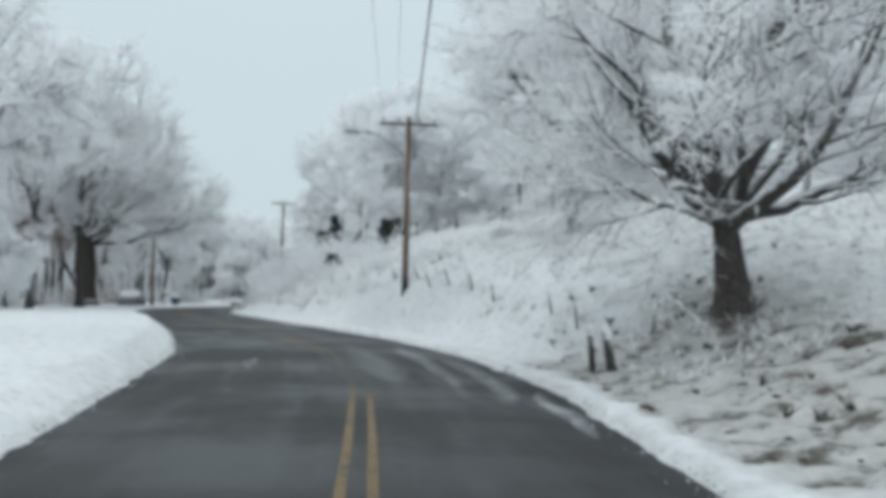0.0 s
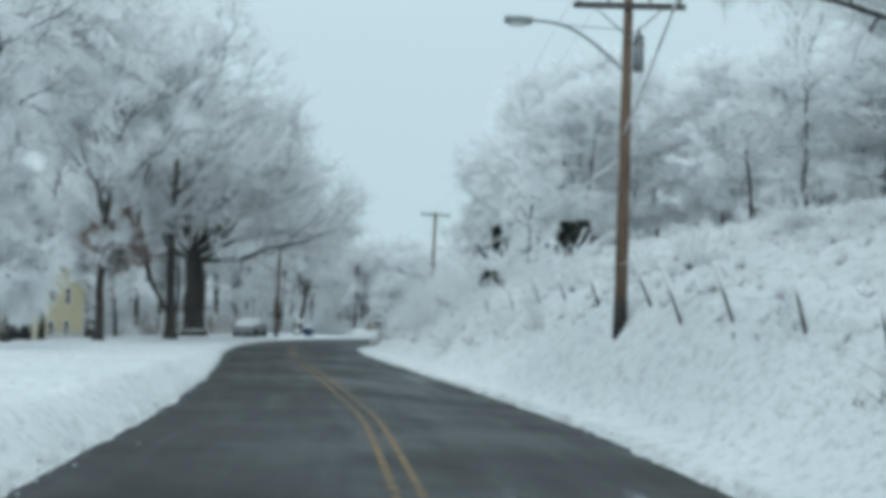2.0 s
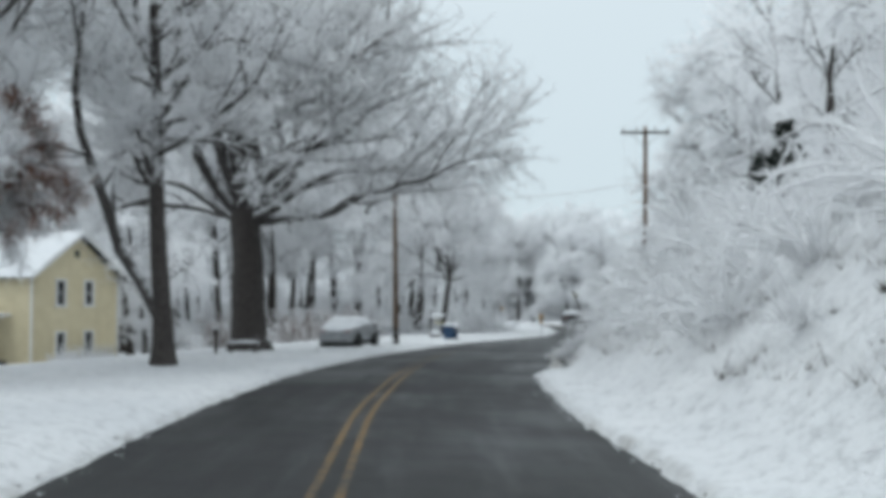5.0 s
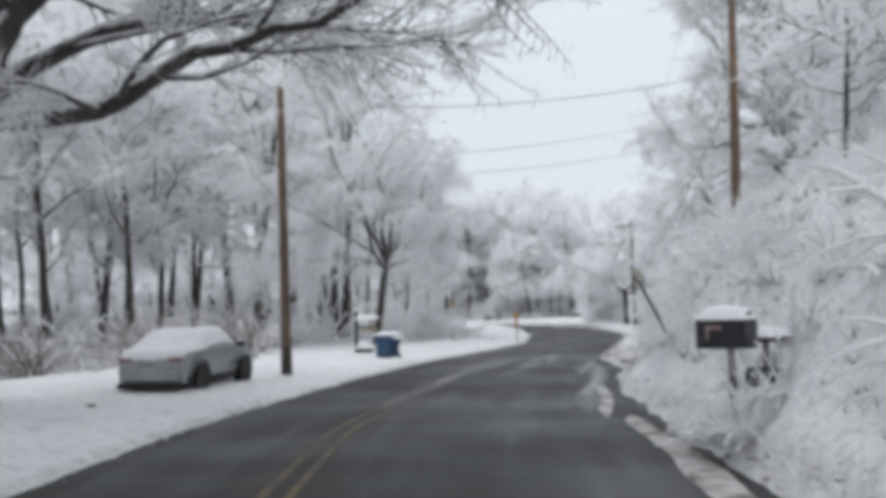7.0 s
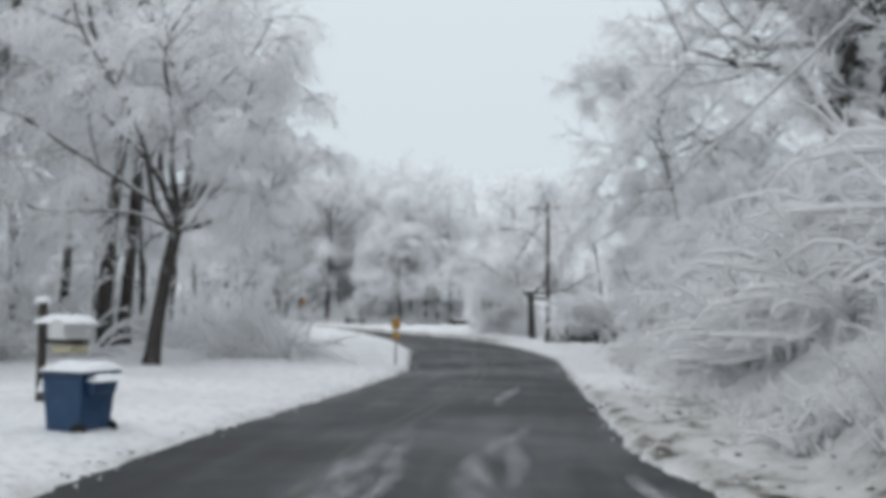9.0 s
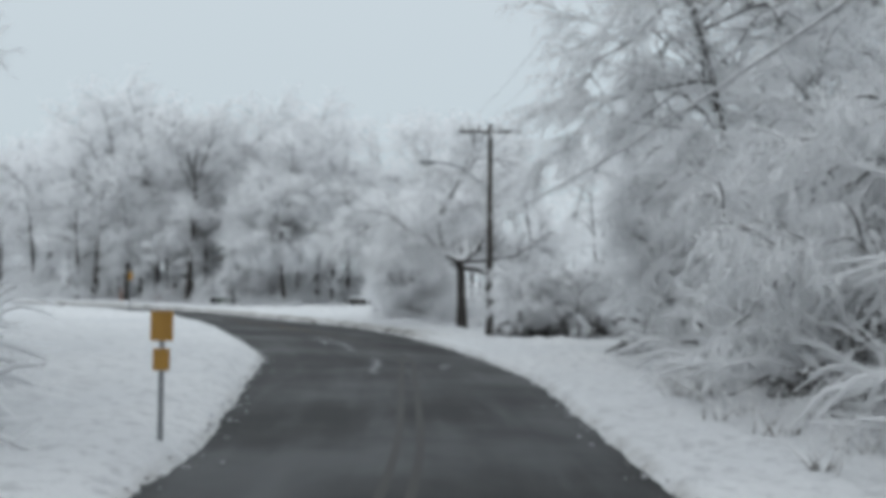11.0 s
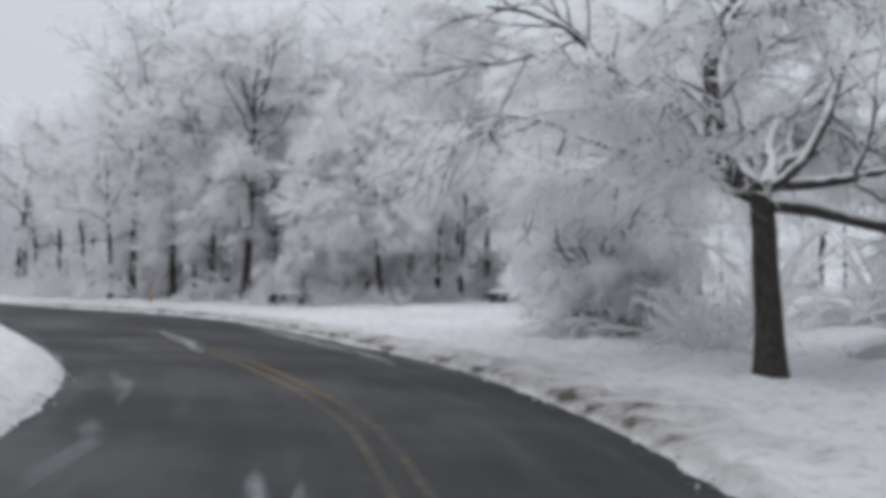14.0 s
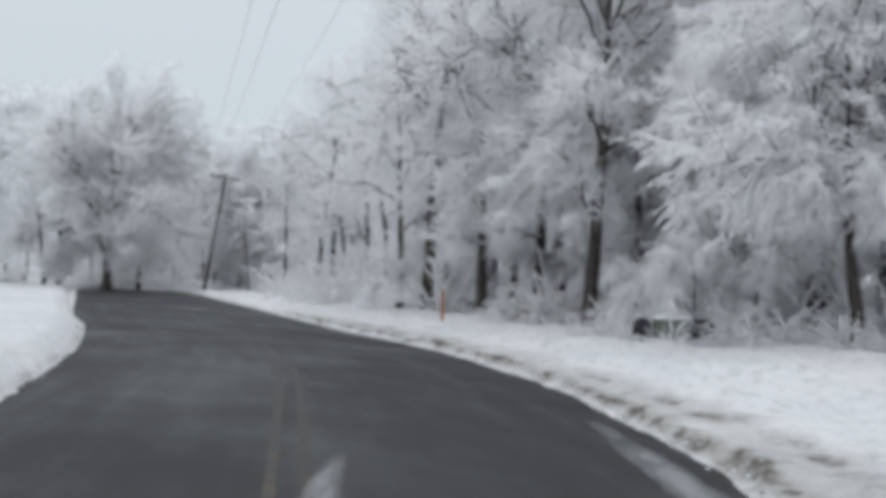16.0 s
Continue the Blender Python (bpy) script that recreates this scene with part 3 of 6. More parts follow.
def make_tree(seed, high, girth, fork, spread, limbs, boughs, sprays, twigs, upright=0.5, droop=0.0, twig_r=0.02, twig_l=0.7, lean=(0, 0), crown_low=0.35, leader=True, leaf_mat=None, limb_ways=None, taper=0.62, light=False, bough=1.0, crook=0.13, low=-1.0, bends=10):
    """One bare tree under snow as an Empty with a trunk and a crown. fork: the height where the limbs begin; spread: how far they reach."""
    rng = np.random.default_rng(seed)
    trunk, limbwood, heavy = Wood(), Wood(), Wood()
    top = high * 0.85 if leader else fork * 1.15
    n = 14 if leader else 8
    pts = bend(rng, (0, 0, -0.3), (lean[0], lean[1], 1), top + 0.3, n, 0.045, 0.1)
    s = np.linspace(0, 1, n + 1)
    radii = girth * ((1 - s) ** 0.8 * 0.95 + 0.05 if leader else 1 - (1 - taper) * s)
    flare = 1 + 0.55 * np.exp(-np.linspace(0, top + 0.3, n + 1) / 0.45)
    trunk.tube(pts, radii * flare, 10)
    a_list, b_list, r_list = [], [], []

    def spray(base, way, length, radius):
        """A fan of twigs to both sides of a short shoot, lying nearly flat, so that snow rests on it."""
        p = bend(rng, base, way, length, 2 if light else 3, 0.16, -droop)
        if light:
            a_list.append(p[:-1]), b_list.append(p[:-1] + (p[1:] - p[:-1]) * 1.4), r_list.append(np.full(len(p) - 1, twig_r))
        else:
            limbwood.tube(p, np.linspace(radius, radius * 0.45, len(p)), 3)
        f = 0.1 + 0.9 * (np.arange(twigs) + rng.uniform(0.1, 0.9, twigs)) / twigs
        q = np.stack([np.interp(f * (len(p) - 1), np.arange(len(p)), p[:, k]) for k in range(3)], 1)
        d = p[-1] - p[0]
        d /= np.linalg.norm(d) + 1e-9
        side = np.cross(d, [0.05, 0.02, 1.0])
        side /= np.linalg.norm(side) + 1e-9
        w = d * 0.6 + side * (np.where(np.arange(twigs) % 2, 1, -1) * rng.uniform(0.35, 1.05, twigs))[:, None] + rng.normal(0, 0.24, (twigs, 3))
        w[:, 2] -= 0.5 * droop
        ln = (twig_l * rng.uniform(0.5, 1.25, twigs) * (1.2 - 0.5 * f))[:, None]
        a_list.append(q), b_list.append(q + w * ln), r_list.append(twig_r * rng.uniform(0.7, 1.25, twigs))
        for _ in range(2):
            m = q + w * ln * rng.uniform(0.25, 0.65, (twigs, 1))
            a_list.append(m), b_list.append(m + (w + rng.normal(0, 0.5, (twigs, 3))) * ln * rng.uniform(0.4, 0.7, (twigs, 1)) - [0, 0, droop * 0.15]), r_list.append(twig_r * rng.uniform(0.5, 0.9, twigs))

    for k in range(limbs):
        if limb_ways and k < len(limb_ways):
            f, az, ele, ln, r = limb_ways[k]
            base, d = along(pts, f)
        else:
            f = rng.uniform(fork / (top + 0.3) if leader else 0.82, 0.97)
            base, d = along(pts, f)
            az = k * 2.4 + rng.uniform(-0.4, 0.4)
            ele = rng.uniform(0.15, 0.75) + upright * 0.35 + (0.45 * (f - 0.5) if leader else 0)
            shape = math.sin(math.pi * min(1, max(0.12, (1 - f) / (1 - crown_low) * 0.75 + 0.2))) if leader else 1
            ln = spread * rng.uniform(0.75, 1.15) * max(0.35, shape)
            if not leader:
                ln = max(ln, (high - fork) * 0.9 * math.sin(ele))
            r = girth * (0.42 if not leader else 0.32 * (1.15 - f) + 0.08)
        way = np.array([math.cos(az) * math.cos(ele), math.sin(az) * math.cos(ele), math.sin(ele)])
        p = bend(rng, base, way, ln, bends, crook, upright * 0.6 - droop * 0.8, low)
        (limbwood if light else heavy).tube(p, r * (1 - np.linspace(0, 1, bends + 1)) ** 0.9 + 0.02, 7)
        for j in range(boughs):
            g = 0.26 + 0.74 * (j + rng.uniform(0, 0.9)) / boughs
            q, d2 = along(p, min(g, 0.99))
            bl = ln * (0.55 - 0.25 * g) * rng.uniform(0.7, 1.2) * bough
            bw = side_way(rng, d2, rng.uniform(0.45, 1.05)) + [0, 0, 0.12 * upright + 0.25 * (1 - bough)]
            bp = bend(rng, q, bw, bl, 4, 0.15, upright * 0.4 - droop, low - 0.12)
            limbwood.tube(bp, np.linspace(r * 0.42 * (1.1 - g) + (0.03 if light else 0.02), 0.014, 5), 4 if light else 5)
            for i in range(sprays):
                e, d3 = along(bp, 0.24 + 0.74 * (i + rng.uniform(0, 0.95)) / sprays)
                spray(e, side_way(rng, d3, rng.uniform(0.35, 0.95)), bl * rng.uniform(0.25, 0.5) + 0.35, 0.022)
    limbwood.twigs(np.concatenate(a_list), np.concatenate(b_list), np.concatenate(r_list), True)
    ob = new("tree")
    part("trunk", trunk.mesh("trunk", BARK), None, ob)
    if not light:
        part("branchwork", heavy.mesh("branchwork", HEAVY_LIMB), None, ob)
    part("crown", limbwood.mesh("crown", LIMB, leaf_mat or TWIG), None, ob)
    return ob


def part(name, data, mat, parent, label=""):
    """Links a mesh or a bmesh as one object under a thing or under one of its parts."""
    if isinstance(data, bmesh.types.BMesh):
        me = bpy.data.meshes.new(name)
        data.to_mesh(me)
        data.free()
        me.materials.append(mat)
        data = me
    ob = new(name, data)
    ob.parent = parent
    if label:
        ob["label"] = label
    return ob


def make_shrub(seed, high, canes, twigs, arch=1.4, twig_r=0.016, mat=None):
    """An arching shrub, its canes thick with snow above and dark beneath."""
    rng = np.random.default_rng(seed)
    w = Wood()
    a, b, r = [], [], []
    for k in range(canes):
        az, out = rng.uniform(0, 6.283), rng.uniform(0.1, 0.95)
        base = np.array([math.cos(az), math.sin(az), 0]) * rng.uniform(0, 0.25) * high - [0, 0, 0.12]
        way = np.array([math.cos(az) * out, math.sin(az) * out, 1.0])
        ln = high * rng.uniform(0.6, 1.5)
        p = bend(rng, base, way, ln, 5, 0.16, -arch * rng.uniform(0.5, 1.5))
        p[:, 2] = np.maximum(p[:, 2], -0.05)
        w.tube(p, np.array([0.6, 1.0, 1.3, 1.3, 1.0, 0.5]) * twig_r * rng.uniform(0.9, 1.7), 4)
        f = rng.uniform(0.25, 1.0, twigs)
        q = np.stack([np.interp(f * 5, np.arange(6), p[:, i]) for i in range(3)], 1)
        d = (p[-1] - p[2]) / (np.linalg.norm(p[-1] - p[2]) + 1e-9)
        d = d * 0.7 + rng.normal(0, 0.42, (twigs, 3)) + [0, 0, -0.12]
        m = q + d * high * rng.uniform(0.1, 0.26, (twigs, 1))
        h = (q + m) / 2
        a += [q, h]
        b += [m, h + (d + rng.normal(0, 0.4, (twigs, 3))) * high * rng.uniform(0.07, 0.16, (twigs, 1))]
        r += [twig_r * rng.uniform(0.8, 1.5, twigs), twig_r * rng.uniform(0.6, 1.0, twigs)]
    a, b, r = np.concatenate(a), np.concatenate(b), np.concatenate(r)
    w.twigs(a, b, r, True)
    ob = new("shrub", w.mesh("shrub", mat or BRUSHWOOD))
    return ob


def stand(ob, x, y, turn, size=1.0, sink=0.0, z=None):
    """A copy of a tree or shrub that stands on the land at x, y."""
    h = float(land(x, y)) if z is None else z
    c = copy_thing(ob, pose(x, y, h - sink, 0, 0, turn))
    c.scale = (size,) * 3
    return c


def park(ob):
    """Takes away the pattern that copies were made from."""
    for o in (*ob.children_recursive, ob):
        bpy.data.objects.remove(o)


RNG = np.random.default_rng(11)
TREE_SNOWED = "bare tree with snow-covered limbs and twigs"

# the single large trees
def lone(ob, x, y, turn, label, size=1.0, z=None, name="tree"):
    ob.name = name
    ob.matrix_basis = pose(x, y, float(land(x, y)) if z is None else z, 0, 0, turn) @ Matrix.Scale(size, 4)
    tagged(ob, label, "tree")


MAPLE_LIMBS = [(0.9, 1.2, 1.45, 9.5, 0.3), (0.92, 3.0, 1.3, 9.0, 0.2), (0.92, -0.4, 1.2, 9.0, 0.2), (0.9, 0.6, 1.0, 8.0, 0.15), (0.9, 2.2, 1.0, 8.0, 0.15), (0.88, 3.5, 0.75, 7.0, 0.12), (0.88, 5.0, 0.8, 7.0, 0.12), (0.88, 0.1, 0.6, 7.0, 0.12), (0.85, 4.2, 0.45, 6.0, 0.09), (0.85, 2.9, 0.3, 5.5, 0.08), (0.85, 1.6, 0.5, 6, 0.1)]
lone(make_tree(1, 11.5, 0.46, 2.0, 6.4, 17, 11, 9, 13, 0.6, 0.05, 0.021, 0.55, leader=False, crook=0.2, limb_ways=MAPLE_LIMBS, bends=12), 7.2, 23.6, 20, "broad old tree with dark flared trunk and snowy crown", name="maple_tree")
lone(make_tree(2, 10, 0.3, 3.5, 5.4, 15, 10, 8, 11, 0.5, 0.0, 0.026, 0.55, leader=False, lean=(-0.03, 0), limb_ways=[(0.95, 3.5, 0.85, 6.0, 0.13), (0.95, 2.8, 1.25, 6.5, 0.15), (0.95, 0.2, 1.1, 6.5, 0.15)]), 5.9, 40.2, 0, "bare tree with dark forked trunk on the snowy hillside")
leafy = make_tree(3, 16.5, 0.26, 3.4, 6.4, 34, 9, 7, 13, 0.75, 0.0, 0.034, 0.6, crown_low=0.2)
brown = make_tree(13, 5.6, 0.1, 3.0, 1.9, 10, 5, 5, 11, 0.3, 0.2, 0.03, 0.4, leaf_mat=BROWN_LEAF)
for piece in list(brown.children):
    if piece.name.startswith("crown"):
        piece.name, piece.parent = "withered_leaves", leafy
        piece.location.z = 0.9
        piece["label"] = "withered brown leaves still hanging"
    else:
        bpy.data.objects.remove(piece)
bpy.data.objects.remove(brown)
lone(leafy, -28.5, 74.0, 0, "broad snowy tree keeping a few withered brown leaves")
IVY_LIMBS = [(0.1, 3.4, 1.32, 13.0, 0.21), (0.36, 3.0, 0.55, 7.0, 0.1), (0.42, 0.2, 0.7, 7.0, 0.1), (0.55, 1.2, 0.9, 7.0, 0.1)]
lone(make_tree(4, 19, 0.33, 5.0, 8.2, 32, 8, 6, 10, 0.55, 0.0, 0.03, 0.6, crook=0.2, limb_ways=IVY_LIMBS), -27.0, 80.3, 0, "tall tree with dark ivy-grown trunk and a second curved stem")
OAK_LIMBS = [(0.93, 0.3, 0.32, 12.5, 0.24), (0.95, 0.75, 0.5, 13, 0.27), (0.97, 0.1, 0.75, 13, 0.26), (0.98, 1.9, 1.4, 13, 0.3), (0.98, 3.3, 1.25, 13, 0.28), (0.97, -1.2, 1.15, 11, 0.24), (0.95, 3.6, 0.8, 12.5, 0.26), (0.88, 3.4, 0.55, 10.5, 0.2),
             (0.9, 2.4, 0.7, 12.5, 0.24), (0.95, -0.4, 1.05, 11, 0.22), (0.93, 4.4, 0.9, 10, 0.2), (0.9, 1.2, 0.6, 12, 0.22), (0.96, 0.6, 1.25, 12.5, 0.22), (0.9, 3.2, 0.95, 12, 0.2), (0.9, 2.0, 0.95, 12.5, 0.2), (0.95, 0.0, 1.0, 11.5, 0.2), (0.95, 3.9, 1.0, 12, 0.2)]
lone(make_tree(5, 18, 0.76, 5.2, 11.0, 17, 14, 12, 14, 0.15, 0.0, 0.024, 0.6, leader=False, bough=0.9, crook=0.25, limb_ways=OAK_LIMBS, low=0.05, bends=15, leaf_mat=THIN_SNOW, taper=0.82), -30.05, 91.6, 0, "huge spreading oak with thick dark trunk and snowy limbs", name="oak_tree")
WEEPER_LIMBS = [(0.95, 3.3, 1.4, 13.0, 0.1), (0.97, 0.1, 1.36, 12.5, 0.11), (0.97, 1.7, 1.35, 12.0, 0.08), (0.9, 5.0, 1.15, 9.0, 0.07), (0.92, 2.5, 1.1, 11.0, 0.07), (0.95, 4.0, 1.2, 12.0, 0.07), (0.9, 0.8, 1.1, 7.5, 0.06), (0.85, 5.8, 0.7, 5.5, 0.05), (0.85, 3.0, 0.6, 7.0, 0.05), (0.9, 3.6, 0.85, 10.0, 0.06), (0.9, 0.3, 0.95, 7.0, 0.06)]
lone(make_tree(6, 16.5, 0.22, 4.2, 7.0, 15, 14, 6, 9, 0.35, 0.75, 0.04, 0.75, leader=False, lean=(0.03, 0.0), limb_ways=WEEPER_LIMBS, crook=0.16, bends=14, taper=0.8, bough=0.62), -32.3, 126.0, 10, "tall drooping snow-laden tree with reddish brown trunk")
APPLE_LIMBS = [(0.9, 0.0, 0.5, 5.0, 0.13), (0.95, 3.0, 0.45, 8.2, 0.07), (0.9, 2.7, 0.35, 7.6, 0.06), (0.96, 3.4, 0.4, 7.8, 0.06), (0.96, 1.6, 0.4, 5.5, 0.1), (0.96, 0.6, 0.5, 5.0, 0.12), (0.95, 3.9, 0.4, 6.5, 0.06), (0.95, -0.8, 0.4, 5.0, 0.08), (0.95, 4.7, 0.4, 5.0, 0.08), (0.96, 2.2, 0.45, 6.5, 0.08), (0.95, 0.3, 0.5, 4.2, 0.1), (0.97, 1.2, 0.6, 3.4, 0.09), (0.97, 3.1, 0.55, 4.0, 0.08), (0.97, 2.6, 0.4, 5.2, 0.07)]
lone(make_tree(7, 4.8, 0.235, 2.7, 4.6, 14, 12, 9, 11, 0.05, 0.34, 0.022, 0.5, leader=False, bough=0.8, crook=0.24, limb_ways=APPLE_LIMBS, low=-0.2, lean=(0.02, 0), bends=12, taper=0.8), -21.83, 163.65, 0, "low spreading tree with short dark trunk beside the road", name="apple_tree")
lone(make_tree(12, 6.2, 0.13, 0.7, 3.3, 32, 8, 5, 8, 0.3, 0.55, 0.03, 0.5, crown_low=0.05, crook=0.2), -24.6, 172.6, 0, "dense small tree with hanging snow-laden branches", name="weeping_tree")
lone(make_tree(14, 15, 0.17, 0.9, 6.4, 38, 8, 8, 11, 0.3, 0.4, 0.026, 0.55, crook=0.24, crown_low=0.25), -13.8, 146.6, 0, "tall drooping tree rising out of the brush")
BANK_LIMBS = [(0.36, 3.0, 0.5, 8.5, 0.2), (0.37, 0.1, 0.55, 9.0, 0.22), (0.4, 0.9, 1.1, 11.0, 0.26), (0.41, 3.6, 0.95, 10.0, 0.24), (0.5, 2.2, 0.8, 8.0, 0.17), (0.5, 5.2, 0.8, 8.0, 0.17), (0.58, 2.9, 0.5, 7.0, 0.14), (0.6, 0.3, 0.7, 8.0, 0.14)]
lone(make_tree(8, 17, 0.6, 6.0, 8.5, 28, 8, 7, 10, 0.5, 0.0, 0.028, 0.65, crook=0.24, low=-0.1, lean=(-0.02, 0), bends=12, crown_low=0.4, limb_ways=BANK_LIMBS, taper=0.85, leaf_mat=THIN_SNOW), -11.0, 132.2, 200, "large dark-trunked tree rising from the brushy bank")
lone(make_tree(9, 16, 0.2, 4.0, 4.5, 20, 7, 6, 12, 0.6, 0.2, 0.036, 0.8), -35.8, 77.0, 40, "slender yard tree with hanging snowy branches")
lone(make_tree(10, 17, 0.3, 2.0, 7.0, 36, 9, 7, 12, 0.35, 0.4, 0.036, 0.7, crook=0.2), -23.8, 55.5, 0, "snow-laden tree with drooping branches in the yard")
lone(make_tree(11, 11.5, 0.3, 2.2, 6.6, 46, 9, 7, 9, 0.35, 0.0, 0.04, 0.65, crown_low=0.1, crook=0.16), -88.8, 220.0, 0, "round-crowned snowy tree far along the road", 1.15)

lone(make_tree(15, 8.6, 0.17, 3.3, 4.0, 30, 10, 6, 8, 0.25, 0.55, 0.036, 0.55, crown_low=0.38, crook=0.2), -34.8, 192.2, 40, "slender dark trunk under a bright drooping snowy crown")
lone(make_tree(16, 16.5, 0.24, 2.9, 4.8, 26, 8, 6, 8, 0.4, 0.25, 0.036, 0.6, crown_low=0.16, crook=0.2), -43.0, 196.6, 0, "tall straight dark-trunked tree at the edge of the woods")

# patterns for the woods
def wood_kinds(seed, rows, limbs, sprays, twigs, r, ln):
    return [make_tree(seed + i, h, g, f, s, limbs, 8, sprays, twigs, up, dr, r, ln, light=True, crown_low=0.15, crook=0.2) for i, (h, g, f, s, up, dr) in enumerate(rows)]


WOODS = wood_kinds(20, ((16, 0.2, 4.6, 4.6, 0.6, 0.0), (14, 0.17, 4.0, 4.4, 0.5, 0.2), (15, 0.22, 4.4, 5.0, 0.7, 0.05), (12.5, 0.15, 3.2, 4.4, 0.4, 0.35), (17, 0.24, 5.4, 5.2, 0.6, 0.1)), 15, 4, 5, 0.042, 0.62)
EDGE = wood_kinds(50, ((16, 0.2, 1.4, 4.6, 0.5, 0.1), (14, 0.16, 1.0, 4.6, 0.35, 0.3), (15, 0.22, 2.2, 5.0, 0.5, 0.1), (11, 0.14, 0.8, 4.2, 0.3, 0.35)), 16, 4, 5, 0.042, 0.62)
THICKET = wood_kinds(30, ((15, 0.2, 0.8, 4.6, 0.4, 0.15), (13, 0.18, 0.5, 4.6, 0.3, 0.35), (16, 0.2, 1.2, 5.0, 0.4, 0.2)), 14, 3, 5, 0.062, 0.8)
FAR = wood_kinds(100, ((15, 0.16, 0.8, 5.4, 0.5, 0.1), (13, 0.14, 0.5, 5.2, 0.4, 0.2)), 20, 3, 7, 0.09, 0.9)
DROOP = [make_tree(110 + i, 4.4, 0.075, 0.3, sp, 24, 6, 4, 5, 0.3, dr, 0.034, 0.46, light=True, leaf_mat=BRUSHWOOD, crown_low=0.02, crook=0.22) for i, (sp, dr) in enumerate(((2.9, 0.7), (2.6, 0.95)))]
BUSHES = [make_shrub(40 + i, 2.2, 36, 9, ar, 0.034) for i, ar in enumerate((1.3, 1.8, 2.2, 1.0))]


# dark twig ball whose colour stands in for shade in the shrubs' hollows
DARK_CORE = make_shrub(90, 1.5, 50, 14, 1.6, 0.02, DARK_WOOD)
TALL = [make_shrub(80 + i, 3.3, 42, 9, ar, 0.046) for i, ar in enumerate((1.5, 2.0))]


def wood(points, group, low=0.8, high=1.15, kinds=WOODS, label=TREE_SNOWED):
    for x, y in points:
        ob = stand(kinds[int(RNG.integers(len(kinds)))], x, y, RNG.uniform(0, 360), RNG.uniform(low, high), 0.05)
        tagged(ob, label, "tree", group)


def strip(x0, y0, x1, y1, count, jitter):
    """Places scattered about a line."""
    t = (np.arange(count) + RNG.uniform(0.1, 0.9, count)) / count
    return [(x0 + (x1 - x0) * k + RNG.normal(0, jitter), y0 + (y1 - y0) * k + RNG.normal(0, jitter)) for k in t]


wood(((-37, 83), (-44, 80), (-41, 70), (-33.8, 68.5), (-38, 76)), "yard trees", 0.85, 1.1, WOODS[:3])
wood(strip(-52, 112, -38, 136, 14, 2.0), "woods beside the yard", 1.1, 1.35)
wood(strip(-60, 118, -46, 146, 11, 3.0), "woods beside the yard", 1.1, 1.4)
wood(strip(-75, 104, -56, 158, 18, 3.0), "deep woods", 0.95, 1.2, THICKET)
wood(strip(-39, 138, -46, 154, 7, 1.2), "woods beside the yard", 0.75, 1.0)
wood(strip(-72, 84, -60, 112, 9, 3.0), "woods behind the house", 0.95, 1.15, THICKET)
wood(strip(-48, 44, -64, 82, 11, 3.0), "woods behind the house", 0.85, 1.15, THICKET)
wood(strip(-44, 104, -50, 112, 4, 1.5), "woods behind the house", 0.9, 1.1, THICKET)
wood(strip(-25, 201, -46, 202, 14, 1.4), "woods across the bend", 1.0, 1.2, EDGE)
wood(strip(-42, 198.5, -31, 196.5, 6, 0.8), "woods across the bend", 0.75, 1.0, EDGE)
wood(strip(-44, 202, -54, 206, 7, 1.2), "woods across the bend", 1.0, 1.2, EDGE)
wood(strip(-51, 205, -60, 218, 8, 1.2), "woods across the bend", 1.0, 1.25, EDGE)
wood(strip(-64, 219, -80, 238, 8, 1.5), "woods across the bend", 1.05, 1.25, EDGE)
wood(strip(-14, 207, -62, 224, 24, 2.0), "deep woods", 1.05, 1.25, THICKET)
wood(strip(-76, 244, -135, 258, 20, 2.0), "far woods", 1.0, 1.2, FAR)
wood(strip(-98, 226, -150, 228, 15, 1.8), "far woods", 1.0, 1.25, FAR)
wood(strip(-14, 178, -4, 200, 7, 3.0), "woods behind the low tree", 0.65, 0.85, EDGE)
wood(strip(-14, 168, 8, 178, 9, 2.5), "woods behind the low tree", 0.6, 0.85, THICKET)
wood(strip(-2, 150, 8, 190, 9, 3.0), "woods behind the low tree", 0.75, 1.0, THICKET)
wood(strip(-9, 113, -6, 150, 10, 1.5), "trees on the bank", 1.05, 1.25, EDGE)
wood(strip(0, 104, 8, 145, 9, 2.5), "trees on the bank", 0.7, 0.9, THICKET)
wood(strip(-7, 99, -2, 122, 8, 1.4), "trees on the bank", 0.8, 1.0, EDGE)
wood(strip(4, 78, 30, 84, 10, 2.5), "trees on the ridge", 0.75, 0.95, FAR)
wood(strip(-6, 86, 26, 98, 14, 2.2), "trees on the ridge", 0.75, 0.95, FAR)
wood(strip(26, 50, 40, 90, 7, 3.0), "trees on the ridge", 0.75, 0.95, FAR)
wood(strip(24, 10, 40, 48, 7, 3.0), "trees on the ridge", 0.7, 0.9, THICKET)

def bank_row(y0, y1, off, count, jitter):
    """Places along the right bank at a distance from the road's edge."""
    ys = np.linspace(y0, y1, count) + RNG.normal(0, jitter * 1.5, count)
    return [(float(road_right(y)) + off + RNG.normal(0, jitter), float(y)) for y in ys]


